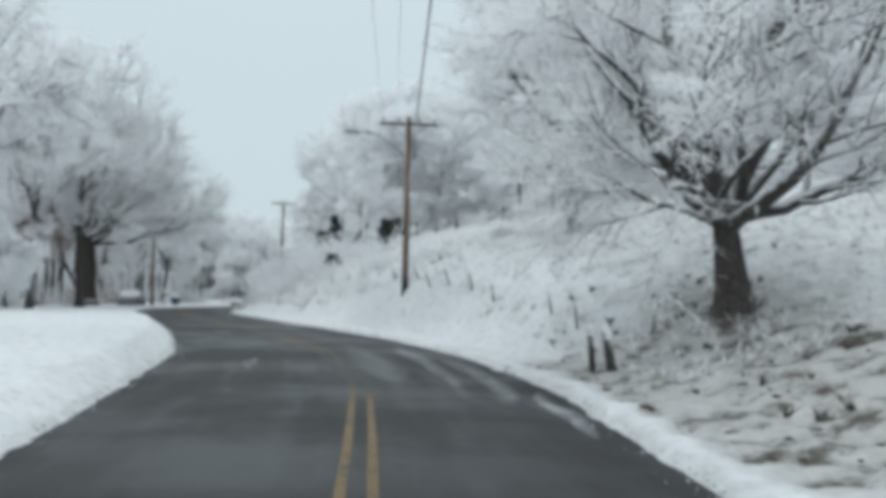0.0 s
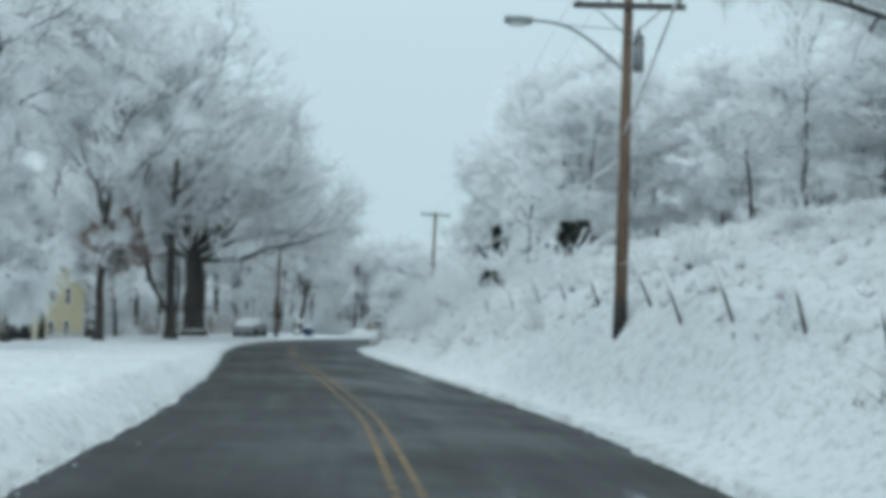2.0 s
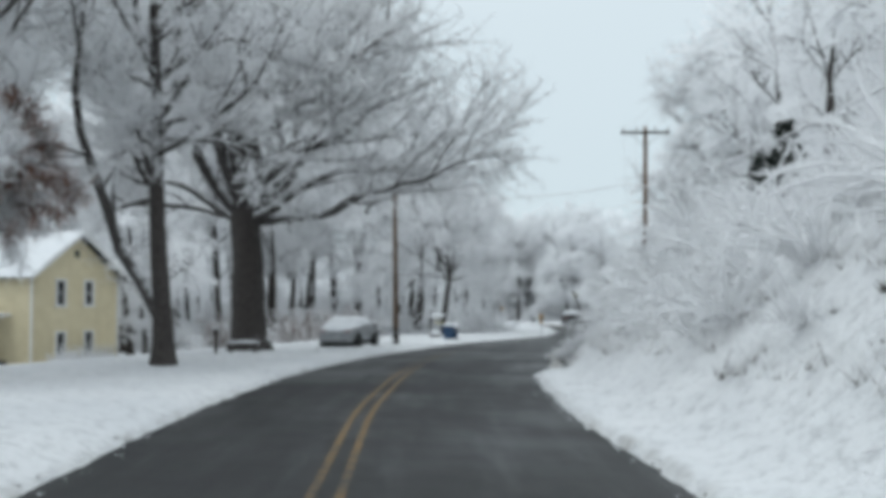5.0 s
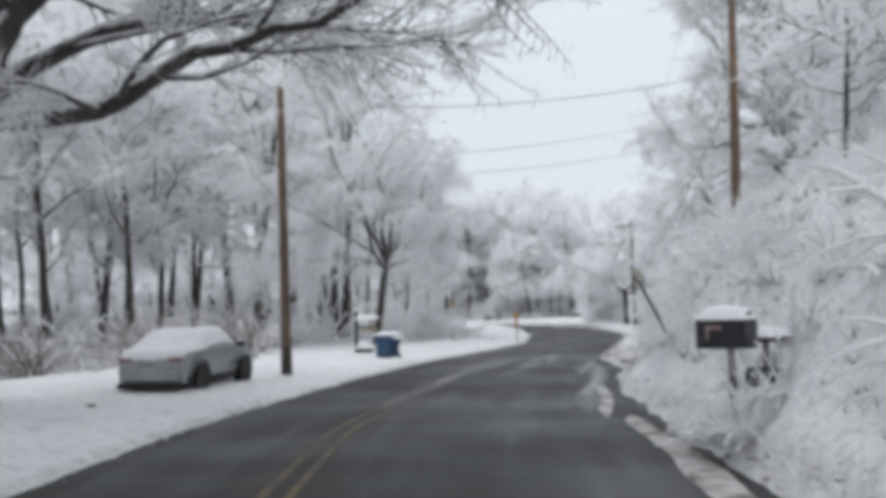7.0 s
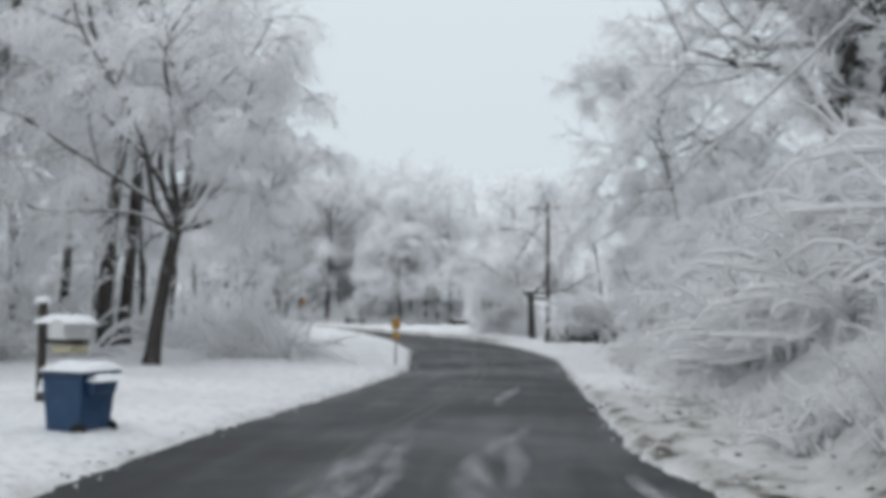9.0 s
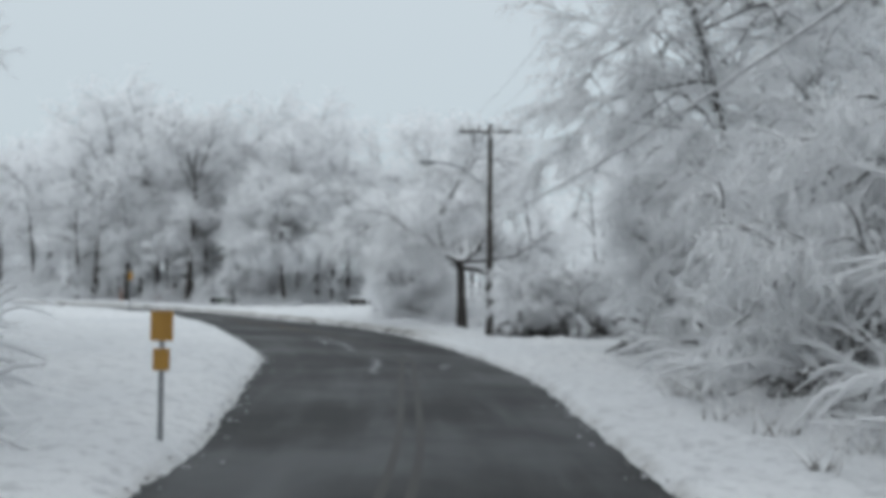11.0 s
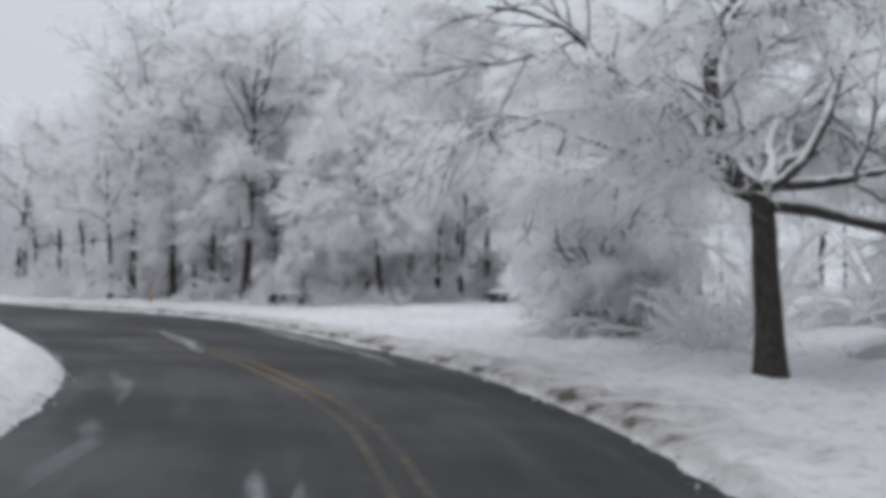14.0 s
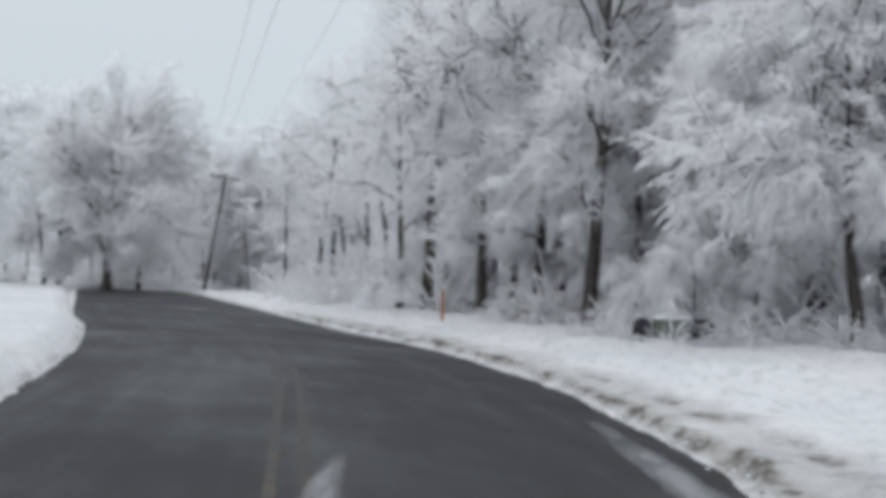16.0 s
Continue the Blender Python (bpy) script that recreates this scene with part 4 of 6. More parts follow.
# first and last y, distance from the road's edge, count, scatter, smallest and largest size
BRUSH = ((71, 86, 2.7, 9, 0.3, 0.4, 0.6), (70, 86, 3.9, 9, 0.4, 0.5, 0.8), (68, 86, 5.4, 8, 0.5, 0.6, 0.95), (66, 86, 7.2, 7, 0.6, 0.7, 1.0),
         (91, 112, 2.5, 22, 0.3, 0.25, 0.42), (87, 112, 3.6, 22, 0.4, 0.25, 0.4), (86, 112, 5.2, 18, 0.5, 0.25, 0.4), (86, 112, 7.2, 13, 0.6, 0.3, 0.45), (88, 112, 9.5, 10, 0.8, 0.4, 0.6),
         (111, 134, 4.4, 17, 0.35, 0.7, 1.15), (112, 136, 6.0, 14, 0.5, 0.9, 1.35), (112, 138, 8.4, 11, 0.6, 0.7, 1.0), (134, 145, 4.8, 10, 0.35, 0.7, 1.0), (134, 147, 6.2, 10, 0.5, 0.8, 1.1), (138, 150, 8.0, 8, 0.6, 0.8, 1.1), (147, 156, 9.0, 5, 0.6, 0.6, 1.0))
for row in ((93, 104, 2.2, 12, 0.2), (93, 104, 3.2, 12, 0.3), (96, 104.5, 4.2, 9, 0.3)):
    for x, y in bank_row(*row):
        tagged(stand(BUSHES[int(RNG.integers(4))], x, y, RNG.uniform(0, 360), RNG.uniform(0.18, 0.3), 0.05), "low arching scrub bowed down by snow", "shrub", "brush along the bank")
for x, y, s in ((-14.6, 163.4, 1.1), (-13.0, 162.6, 1.3), (-11.4, 162.0, 1.2), (-15.8, 165.2, 0.9), (-9.8, 161.4, 1.3), (-13.8, 160.8, 0.9), (-11.0, 159.8, 1.0)):
    tagged(stand(BUSHES[1 + int(RNG.integers(3))], x, y, RNG.uniform(0, 360), s, 0.05), "tall arching shrub bowed down by snow", "shrub", "brush before the shed")
wood(((-10.5, 152.5), (-9.5, 156.0), (-11.8, 149.5)), "trees above the brush", 0.62, 0.8, EDGE)
wood(((-14.8, 161.4), (-12.2, 160.4)), "small trees before the shed", 0.36, 0.42, EDGE[1:2])
for x, y, s in ((-14.2, 118.6, 0.7), (-13.4, 121.4, 0.72), (-15.0, 124.0, 0.7), (-13.6, 126.4, 0.7), (-14.8, 129.4, 0.75), (-14.0, 133.4, 0.95), (-14.9, 135.2, 0.95), (-14.2, 138.0, 1.1), (-15.6, 147.6, 0.95), (-14.2, 149.4, 1.05), (-14.8, 145.0, 1.0), (-13.6, 151.6, 0.95), (-13.0, 147.2, 1.2), (-14.6, 141.8, 1.05)):
    tagged(stand(DROOP[int(RNG.integers(2))], x, y, RNG.uniform(0, 360), s, 0.05), "tall drooping shrub hanging heavy with snow", "shrub", "brush along the bank")
    # added core: darkens the shrub's inside like a shaded hollow
    tagged(stand(DARK_CORE, x - 0.3, y - 0.3, RNG.uniform(0, 360), s * 1.1, 0.1), "dark twigs added as the shade inside the snowy shrubs", "shrub", "undergrowth along the bank")
CLEAR = ((-15.9, 88.6), (-15.6, 87.2), (-15.2, 86.0), (-15.2, 94.2), (-15.1, 97.5), (-15.0, 99.8), (-16.9, 96.2), (-15.5, 101.5), (-15.1, 103.8))
wood(((-9.4, 119), (-8.6, 124), (-12.8, 139), (-11.0, 143)), "small trees on the bank", 0.38, 0.5, EDGE)
for x, y, s in ((-15.75, 87.45, 0.22), (-15.35, 87.2, 0.24), (-14.95, 87.3, 0.26), (-15.2, 88.5, 0.3), (-14.7, 88.2, 0.34), (-15.35, 86.9, 0.28), (-15.45, 87.3, 0.3)):
    tagged(stand(BUSHES[0], x, y, RNG.uniform(0, 360), s, 0.05), "low snowy weeds round the mailbox post", "shrub", "weeds round the mailbox")
for *row, low, high in BRUSH:
    for x, y in bank_row(*row):
        if min(math.hypot(x - a, y - b) for a, b in CLEAR) < 1.5:
            continue
        size = RNG.uniform(low, high)
        kind, size = (BUSHES, size) if size < 0.8 else (TALL, size * 0.66)
        tagged(stand(kind[int(RNG.integers(len(kind)))], x, y, RNG.uniform(0, 360), size, 0.05), "arching shrub bowed down by snow", "shrub", "brush along the bank")
for x, y, s in ((-22.6, 167.4, 0.5), (-23.0, 170.4, 0.7), (-22.2, 168.8, 0.7), (-24.6, 172.0, 0.75), (-23.8, 171.6, 0.85), (-24.3, 173.2, 0.85), (-23.2, 172.4, 0.9)):
    tagged(stand(BUSHES[1], x, y, RNG.uniform(0, 360), s, 0.05), "arching shrub bowed down by snow", "shrub", "brush beside the low tree")
for x, y in bank_row(44, 70, 4.0, 14, 0.9) + bank_row(40, 70, 7.0, 12, 1.5) + bank_row(52, 70, 2.8, 8, 0.4):
    tagged(stand(BUSHES[int(RNG.integers(4))], x, y, RNG.uniform(0, 360), RNG.uniform(0.25, 0.5), 0.05), "low snow-covered scrub on the hillside", "shrub", "scrub on the hillside")
def underbrush(points, low, high, label):
    """Snowy brush that grows together at the edge of the woods, as one mesh."""
    vs, fs, n = [], [], 0
    for x, y in points:
        me = BUSHES[int(RNG.integers(4))].data
        co = np.empty(len(me.vertices) * 3)
        me.vertices.foreach_get("co", co)
        tri = np.empty(len(me.loops), np.int32)
        me.loops.foreach_get("vertex_index", tri)
        a, k = RNG.uniform(0, 6.283), RNG.uniform(low, high)
        co = co.reshape(-1, 3) * k
        c, d = math.cos(a), math.sin(a)
        vs.append(np.stack([co[:, 0] * c - co[:, 1] * d + x, co[:, 0] * d + co[:, 1] * c + y, co[:, 2] + float(land(x, y)) - 0.05], 1))
        fs.append(tri.reshape(-1, 3) + n)
        n += len(co)
    tagged(new("underbrush", mesh_of("underbrush", np.concatenate(vs), np.concatenate(fs), BRUSHWOOD)), label, "underbrush", kind="stuff")


for a in ((-30.5, 128, -33.5, 138, 8, 0.7), (-34, 138, -46, 166, 9, 1.0), (-46, 112, -36, 130, 8, 1.2), (-26, 199, -60, 208, 16, 1.0), (-24, 206, -60, 213, 20, 1.2), (-12, 180, -4, 200, 8, 1.5), (-48, 60, -58, 84, 8, 2.0), (-60, 209, -84, 234, 10, 1.0)):
    underbrush(strip(*a), 0.6, 1.2, "snow-covered underbrush at the edge of the woods")
for a in ((-47, 198.2, -40.6, 195.2, 10, 0.4), (-38.0, 193.0, -33.4, 191.4, 9, 0.35)):
    underbrush(strip(*a), 0.28, 0.5, "low snow-covered brush at the edge of the woods")
for a in ((-46, 199.5, -33, 195.0, 18, 0.7),):
    underbrush(strip(*a), 0.6, 1.05, "snow-covered underbrush at the edge of the woods")
for a in ((-54, 112, -40, 142, 16, 1.2), (-64, 112, -50, 154, 22, 1.5), (-24, 208, -64, 214, 16, 1.2), (-96, 236, -130, 240, 8, 1.5), (-20, 174.5, -8, 176.5, 9, 0.6)):
    underbrush(strip(*a), 1.0, 1.6, "tall snow-covered underbrush among the trees")
for x, y, s in ((-40.4, 192.6, 0.4), (-38.6, 192.8, 0.35), (-39.4, 192.4, 0.25), (-41.4, 193.4, 0.5), (-39.0, 191.5, 0.3), (-38.1, 191.9, 0.3), (-40.2, 191.7, 0.3)):
    tagged(stand(BUSHES[0], x, y, RNG.uniform(0, 360), s, 0.05), "low snowy brush before the boxes", "shrub", "underbrush")
for x, y, s in ((-39.0, 193.7, 0.6), (-37.6, 194.4, 0.5), (-41.2, 195.4, 0.45)):
    tagged(stand(DROOP[1], x, y, RNG.uniform(0, 360), s, 0.05), "drooping snowy shrub behind the boxes", "shrub", "underbrush")
for x, y, s, t in ((-19.6, 156.7, 0.8, 0), (-19.2, 157.3, 0.7, 70), (-17.4, 157.0, 0.85, 140), (-18.2, 157.6, 0.8, 90), (-15.6, 157.0, 0.85, 20), (-16.4, 158.2, 0.8, 200)):
    tagged(stand(DROOP[t // 10 % 2], x, y, t, s * 0.66), "rounded shrub weighed down by snow near the pole", "shrub", "shrubs under the pole")
    # the same dark core, put here for the shade low in these shrubs
    tagged(stand(DARK_CORE, x, y - 0.25, t + 40, s * 0.9, 0.1), "dark twigs added as the shade inside the snowy shrubs", "shrub", "shrubs under the pole")


def far_treeline(points, label):
    """The closed wall of far woods, too distant to tell its trees apart."""
    w = Wood()
    a, b, r = [], [], []
    for x, y in points:
        z, h = float(land(x, y)), RNG.uniform(9, 15)
        w.tube([(x, y, z - 0.2), (x, y, z + h * 0.8)], [0.16, 0.05], 4)
        f = RNG.uniform(0.02, 1.0, (280, 1))
        q = np.array([x, y, z]) + f * [0, 0, h] + RNG.normal(0, 1, (280, 3)) * [1.6, 1.6, 0.4] * np.sin(math.pi * np.minimum(0.95, f * 0.8 + 0.12))
        a.append(q), b.append(q + RNG.normal(0, 1, (280, 3)) * [0.9, 0.9, 0.6]), r.append(RNG.uniform(0.08, 0.2, 280))
    w.twigs(np.concatenate(a), np.concatenate(b), np.concatenate(r), True)
    tagged(new("far_treeline", w.mesh("far_treeline", BARK, TWIG)), label, "trees", kind="stuff")


far_treeline(strip(-190, 236, -60, 266, 110, 6.0) + strip(-75, 234, 30, 238, 60, 5.0), "grey-white wall of far snowy woods beyond the bend")
far_treeline(strip(-85, 40, -92, 165, 70, 5.0) + strip(-92, 165, -190, 205, 30, 6.0), "grey-white wall of snowy woods behind the yard")
far_treeline(strip(12, 100, 16, 200, 60, 4.0) + strip(34, 95, 52, 20, 40, 4.0), "grey-white wall of snowy woods on the hilltop")
for ob in (*WOODS, *EDGE, *THICKET, *FAR, *DROOP, *BUSHES, *TALL, DARK_CORE):
    park(ob)


# ---- small building blocks ----
def box(bm, size, at=(0, 0, 0), bevel=0.0, turn=None, taper=None):
    """Adds a box to a bmesh; taper: the scale of its top in x and y."""
    made = bmesh.ops.create_cube(bm, size=1.0)["verts"]
    for v in made:
        v.co = Vector((v.co.x * size[0], v.co.y * size[1], v.co.z * size[2]))
        if taper and v.co.z > 0:
            v.co.x, v.co.y = v.co.x * taper[0], v.co.y * taper[1]
    if bevel:
        edges = list({e for v in made for e in v.link_edges})
        made = list({v for f in bmesh.ops.bevel(bm, geom=edges, offset=bevel, segments=2, affect="EDGES", profile=0.5)["faces"] for v in f.verts} | {v for v in made if v.is_valid})
    m = Matrix.Translation(at) @ (turn or Matrix.Identity(4))
    bmesh.ops.transform(bm, matrix=m, verts=made)
    return bm


def rod(bm, r0, r1, length, at=(0, 0, 0), turn=None, sides=12):
    """Adds an upright tapered rod whose foot is at the given place."""
    made = bmesh.ops.create_cone(bm, cap_ends=True, segments=sides, radius1=r0, radius2=r1, depth=length)["verts"]
    m = Matrix.Translation(at) @ (turn or Matrix.Identity(4)) @ Matrix.Translation((0, 0, length / 2))
    bmesh.ops.transform(bm, matrix=m, verts=made)
    for v in made:
        for f in v.link_faces:
            f.smooth = len(f.verts) == 4
    return bm


def made_of(*calls):
    bm = bmesh.new()
    for fn, *args in calls:
        kw = args.pop() if args and isinstance(args[-1], dict) else {}
        fn(bm, *args, **kw)
    return bm


def drift(bm, wide, deep, high, at=(0, 0, 0), seed=0.0, nx=12, ny=8):
    """Adds a soft, uneven cushion of snow with a flat underside."""
    top, low = [], []
    for i in range(nx + 1):
        for j in range(ny + 1):
            u, v = i / nx * 2 - 1, j / ny * 2 - 1
            edge = (max(0, 1 - abs(u) ** 4) * max(0, 1 - abs(v) ** 4)) ** 0.5
            w = float(soft_noise(u * 2 + seed, v * 2, 0.8, seed))
            top.append(bm.verts.new((at[0] + u * wide / 2 * (1 + 0.02 * w), at[1] + v * deep / 2 * (1 + 0.02 * w), at[2] + high * edge * (0.85 + 0.22 * w))))
            low.append(bm.verts.new((at[0] + u * wide / 2, at[1] + v * deep / 2, at[2] - 0.004)))
    for i in range(nx):
        for j in range(ny):
            k = i * (ny + 1) + j
            f = bm.faces.new((top[k], top[k + ny + 1], top[k + ny + 2], top[k + 1]))
            f.smooth = True
    return bm


def thing(name, m, label, category, group=""):
    ob = new(name)
    ob.matrix_basis = m
    return tagged(ob, label, category, group)


TILT_X = Matrix.Rotation(radians(90), 4, "Y")


# ---- utility poles and cables ----
def arm_curve(reach, rise, n=10):
    """A street lamp's bracket: it leaves the pole upward and bends level."""
    return [Vector((-reach * (k / n), 0, rise * math.sin(math.pi / 2 * min(1, k / n * 1.25)) + 0.06 * (k / n))) for k in range(n + 1)]


def tube_along(bm, pts, r, sides=6):
    w = Wood()
    w.tube([tuple(p) for p in pts], [r] * len(pts), sides)
    vs = [bm.verts.new(v) for v in np.concatenate(w.v)]
    for f in np.concatenate(w.f):
        bm.faces.new([vs[i] for i in f]).smooth = True
    return bm


def utility_pole(x, y, z, high, lean_x=0.0, turn=0.0, arm=True, lamp=None, transformer=False, mat=POLE_WOOD, label=""):
    """lamp: height above the foot, reach, and the turn of a street lamp on its bracket."""
    top = thing("utility_pole", pose(x, y, z, 0, lean_x, turn), label, "utility pole", "utility poles")
    part("pole", made_of((rod, 0.15, 0.10, high + 0.6, (0, 0, -0.4), {"sides": 14})), mat, top)
    part("wet_foot", made_of((rod, 0.158, 0.15, 0.85, (0, 0, -0.05), {"sides": 14})), DARK_WOOD, top, "blackened wet foot of the pole")
    if arm:
        part("crossarm", made_of((box, (2.45, 0.10, 0.125), (0, -0.14, high - 0.12), 0.012)), GREY_WOOD, top)
        for s in (-1, 1):
            part("brace", made_of((rod, 0.018, 0.018, 0.95, (0, -0.19, high - 0.85), Matrix.Rotation(radians(s * 48), 4, "Y"), 6)), METAL, top)
        for k in (-1.1, -0.45, 0.45, 1.1):
            part("insulator", made_of((rod, 0.02, 0.02, 0.12, (k, -0.14, high - 0.06)), (rod, 0.055, 0.035, 0.10, (k, -0.14, high + 0.04))), CERAMIC, top)
    if transformer:
        can = part("transformer", made_of((rod, 0.12, 0.12, 0.7, (0.25, 0, high - 1.55), {"sides": 16}), (rod, 0.125, 0.05, 0.10, (0.25, 0, high - 0.8), {"sides": 16})), METAL, top, "small grey can-shaped transformer")
        part("bushing", made_of((rod, 0.03, 0.02, 0.18, (0.25, 0, high - 0.72))), CERAMIC, can)
    if lamp:
        h, reach, az = lamp
        m = Matrix.Rotation(radians(az), 4, "Z") @ Matrix.Translation((0, 0, h))
        bm = tube_along(bmesh.new(), arm_curve(reach, 1.0), 0.032, 8)
        bmesh.ops.transform(bm, matrix=m, verts=bm.verts)
        bracket = part("lamp_bracket", bm, METAL, top, "curved grey metal lamp bracket")
        bm = tube_along(bmesh.new(), [Vector((0, 0, 0.98)), Vector((-reach * 0.62, 0, 1.0))], 0.012, 5)
        bmesh.ops.transform(bm, matrix=m, verts=bm.verts)
        part("stay_rod", bm, METAL, bracket)
        head = made_of((box, (0.62, 0.24, 0.15), (-reach - 0.2, 0, 1.04), 0.05))
        bmesh.ops.transform(head, matrix=m, verts=head.verts)
        lamp_head = part("lamp_head", head, METAL, top, "flat grey street lamp head")
        glass = made_of((box, (0.34, 0.2, 0.06), (-reach - 0.22, 0, 0.95), 0.02))
        bmesh.ops.transform(glass, matrix=m, verts=glass.verts)
        part("lens", glass, WHITE_PLASTIC, lamp_head)
    return top


def cable(a, b, sag, r=0.008, label="thin dark overhead power line", mat=CABLE, group="overhead lines"):
    a, b = Vector(a), Vector(b)
    pts = [a.lerp(b, k / 24) - Vector((0, 0, sag * 4 * (k / 24) * (1 - k / 24))) for k in range(25)]
    me = bpy.data.meshes.new("overhead_cable")
    bm = tube_along(bmesh.new(), pts, r, 5)
    bm.to_mesh(me)
    bm.free()
    me.materials.append(mat)
    tagged(new("overhead_cable", me), label, "cable", group)


P1, P2, P3, P4, P5 = (-0.85, 43.2, 1.70), (-14.72, 104.1, 3.5), (-26.8, 100.8, 0.0), (-20.75, 157.9, -0.45), (-88.3, 229.8, -0.7)
utility_pole(*P1, 7.35, 0.3, 6, lamp=(5.75, 2.25, 8), transformer=True, label="brown wooden pole with crossarm, transformer and street lamp")
utility_pole(*P2, 7.15, 1.2, 10, label="wooden pole with crossarm leaning above the brush")
utility_pole(*P3, 7.75, 0.0, 0, arm=False, label="plain orange-brown wooden pole beside the road")
utility_pole(*P4, 8.1, -0.4, 0, lamp=(5.6, 2.5, 25), mat=GREY_WOOD, label="dark grey wooden pole with crossarm and street lamp")
utility_pole(*P5, 9.4, 9.5, 28, mat=GREY_WOOD, label="far wooden pole leaning beside the road")
for k in (-1.1, -0.45, 1.1):
    cable((1.6 + k, -35, 9.6), (P1[0] + k, P1[1], P1[2] + 7.65), 1.2)
    cable((P1[0] + k, P1[1], P1[2] + 7.65), (P2[0] + k + 0.15, P2[1], P2[2] + 7.25), 1.3)
    cable((P2[0] + k + 0.15, P2[1], P2[2] + 7.25), (P4[0] + k, P4[1], P4[2] + 8.2), 1.4)
    cable((P4[0] + k, P4[1], P4[2] + 8.2), (P5[0] + k, P5[1], P5[2] + 10.0), 2.4, 0.006)
THICK = "thick sagging communication cable coated with snow"
cable((1.3, -35, 6.2), (P1[0], P1[1], P1[2] + 4.4), 0.9, 0.02, THICK)
cable((P1[0], P1[1], P1[2] + 3.9), (P2[0], P2[1], P2[2] + 4.3), 1.1, 0.034, THICK)
cable((P2[0], P2[1], P2[2] + 4.0), (P4[0], P4[1], P4[2] + 4.6), 1.0, 0.034, THICK)
cable((P2[0], P2[1], P2[2] + 4.6), (P3[0], P3[1], P3[2] + 7.6), 0.5, 0.026, "snow-coated service cable crossing above the road")
cable((P2[0], P2[1], P2[2] + 3.6), (P3[0], P3[1], P3[2] + 6.1), 0.5, 0.014, "thin service wire crossing above the road")
cable((P2[0], P2[1], P2[2] + 2.9), (P3[0], P3[1], P3[2] + 5.6), 0.5, 0.014, "thin service wire crossing above the road")
cable((P3[0], P3[1], P3[2] + 7.5), (-48.0, 100.0, 4.6), 0.7, 0.022, "snow-coated service cable leading to the house")
cable((P1[0], P1[1], P1[2] + 5.5), (22.0, 62.0, 10.5), 0.5, 0.014, "thin service wire leading up the hillside")


# ---- fence on the bank ----
def fence_post(x, y, high, lean, az, r=0.034, mat=None):
    me = bpy.data.meshes.new("fence_post")
    bm = made_of((rod, r * 1.1, r * 0.85, high + 0.3, (0, 0, -0.3), {"sides": 7}))
    bm.to_mesh(me)
    bm.free()
    me.materials.append(mat or FENCE_WOOD)
    ob = new("fence_post", me)
    ob.matrix_basis = pose(x, y, float(land(x, y))) @ Matrix.Rotation(radians(az), 4, "Z") @ Matrix.Rotation(radians(lean), 4, "Y")
    return ob


FENCE_WOOD = snowy("snow_dusted_fence_wood", (0.07, 0.063, 0.058), (0.16, 0.145, 0.13), -0.3, 0.7, 3.0)
fence_tops = []
FENCE = ((5.3, 23.6, 0.95, 3), (4.1, 27.3, 1.05, -6), (3.7, 29.6, 1.0, -8), (2.34, 34.5, 1.0, -9), (1.7, 36.6, 1.05, -12), (0.95, 38.9, 1.1, -17), (0.22, 40.55, 1.1, -20), (-0.26, 42.1, 1.1, -22), (-1.3, 45.9, 1.05, -19), (-2.2, 49.6, 0.9, -18), (-3.13, 53.0, 0.85, -20), (-4.2, 56.6, 0.85, -16), (-5.4, 60.0, 0.85, -14))
for x, y, h, lean in FENCE:
    post = tagged(fence_post(x, y, h, lean, -12), "leaning grey wooden fence post dusted with snow", "fence post", "fence along the bank")
    fence_tops.append(post.matrix_basis @ Vector((0, 0, h * 0.92)))
    fence_tops.append(post.matrix_basis @ Vector((0, 0, h * 0.5)))
for k in range(0, len(fence_tops) - 2):
    cable(fence_tops[k], fence_tops[k + 2], 0.06, 0.011, "slack fence wire with clinging snow", CABLE, "fence along the bank")
for x, y, h, lean, r in ((4.0, 21.6, 1.05, -12, 0.11), (3.75, 22.6, 1.1, -6, 0.075)):
    tagged(fence_post(x, y, h, lean, 30, r, snowy("snow_plastered_stump", (0.03, 0.026, 0.024), (0.09, 0.08, 0.07), 0.2, 0.7, 6.0)), "thick dark broken post plastered with snow", "post", "old posts")


# ---- weeds, litter and tufts ----
def scatter_tufts(name, points, low, high, blades, mat, label, r=0.012):
    w = Wood()
    a, b, rr = [], [], []
    for x, y in points:
        z = float(land(x, y))
        s = RNG.uniform(low, high)
        for _ in range(blades):
            d = np.array([RNG.normal(0, 0.55), RNG.normal(0, 0.55), 1.0])
            a.append((x + RNG.normal(0, 0.12) * s, y + RNG.normal(0, 0.12) * s, z - 0.03)), b.append(np.array(a[-1]) + d * s * RNG.uniform(0.4, 1.0)), rr.append(r * RNG.uniform(0.7, 1.6))
    w.twigs(a, b, rr)
    tagged(new(name, w.mesh(name, mat)), label, "weeds", kind="stuff")


def bank_points(count, y0, y1, d0, d1):
    ys = RNG.uniform(y0, y1, count)
    ds = d0 + (d1 - d0) * RNG.uniform(0, 1, count) ** 1.3
    return [(float(road_right(y)) + d, y) for y, d in zip(ys, ds)]


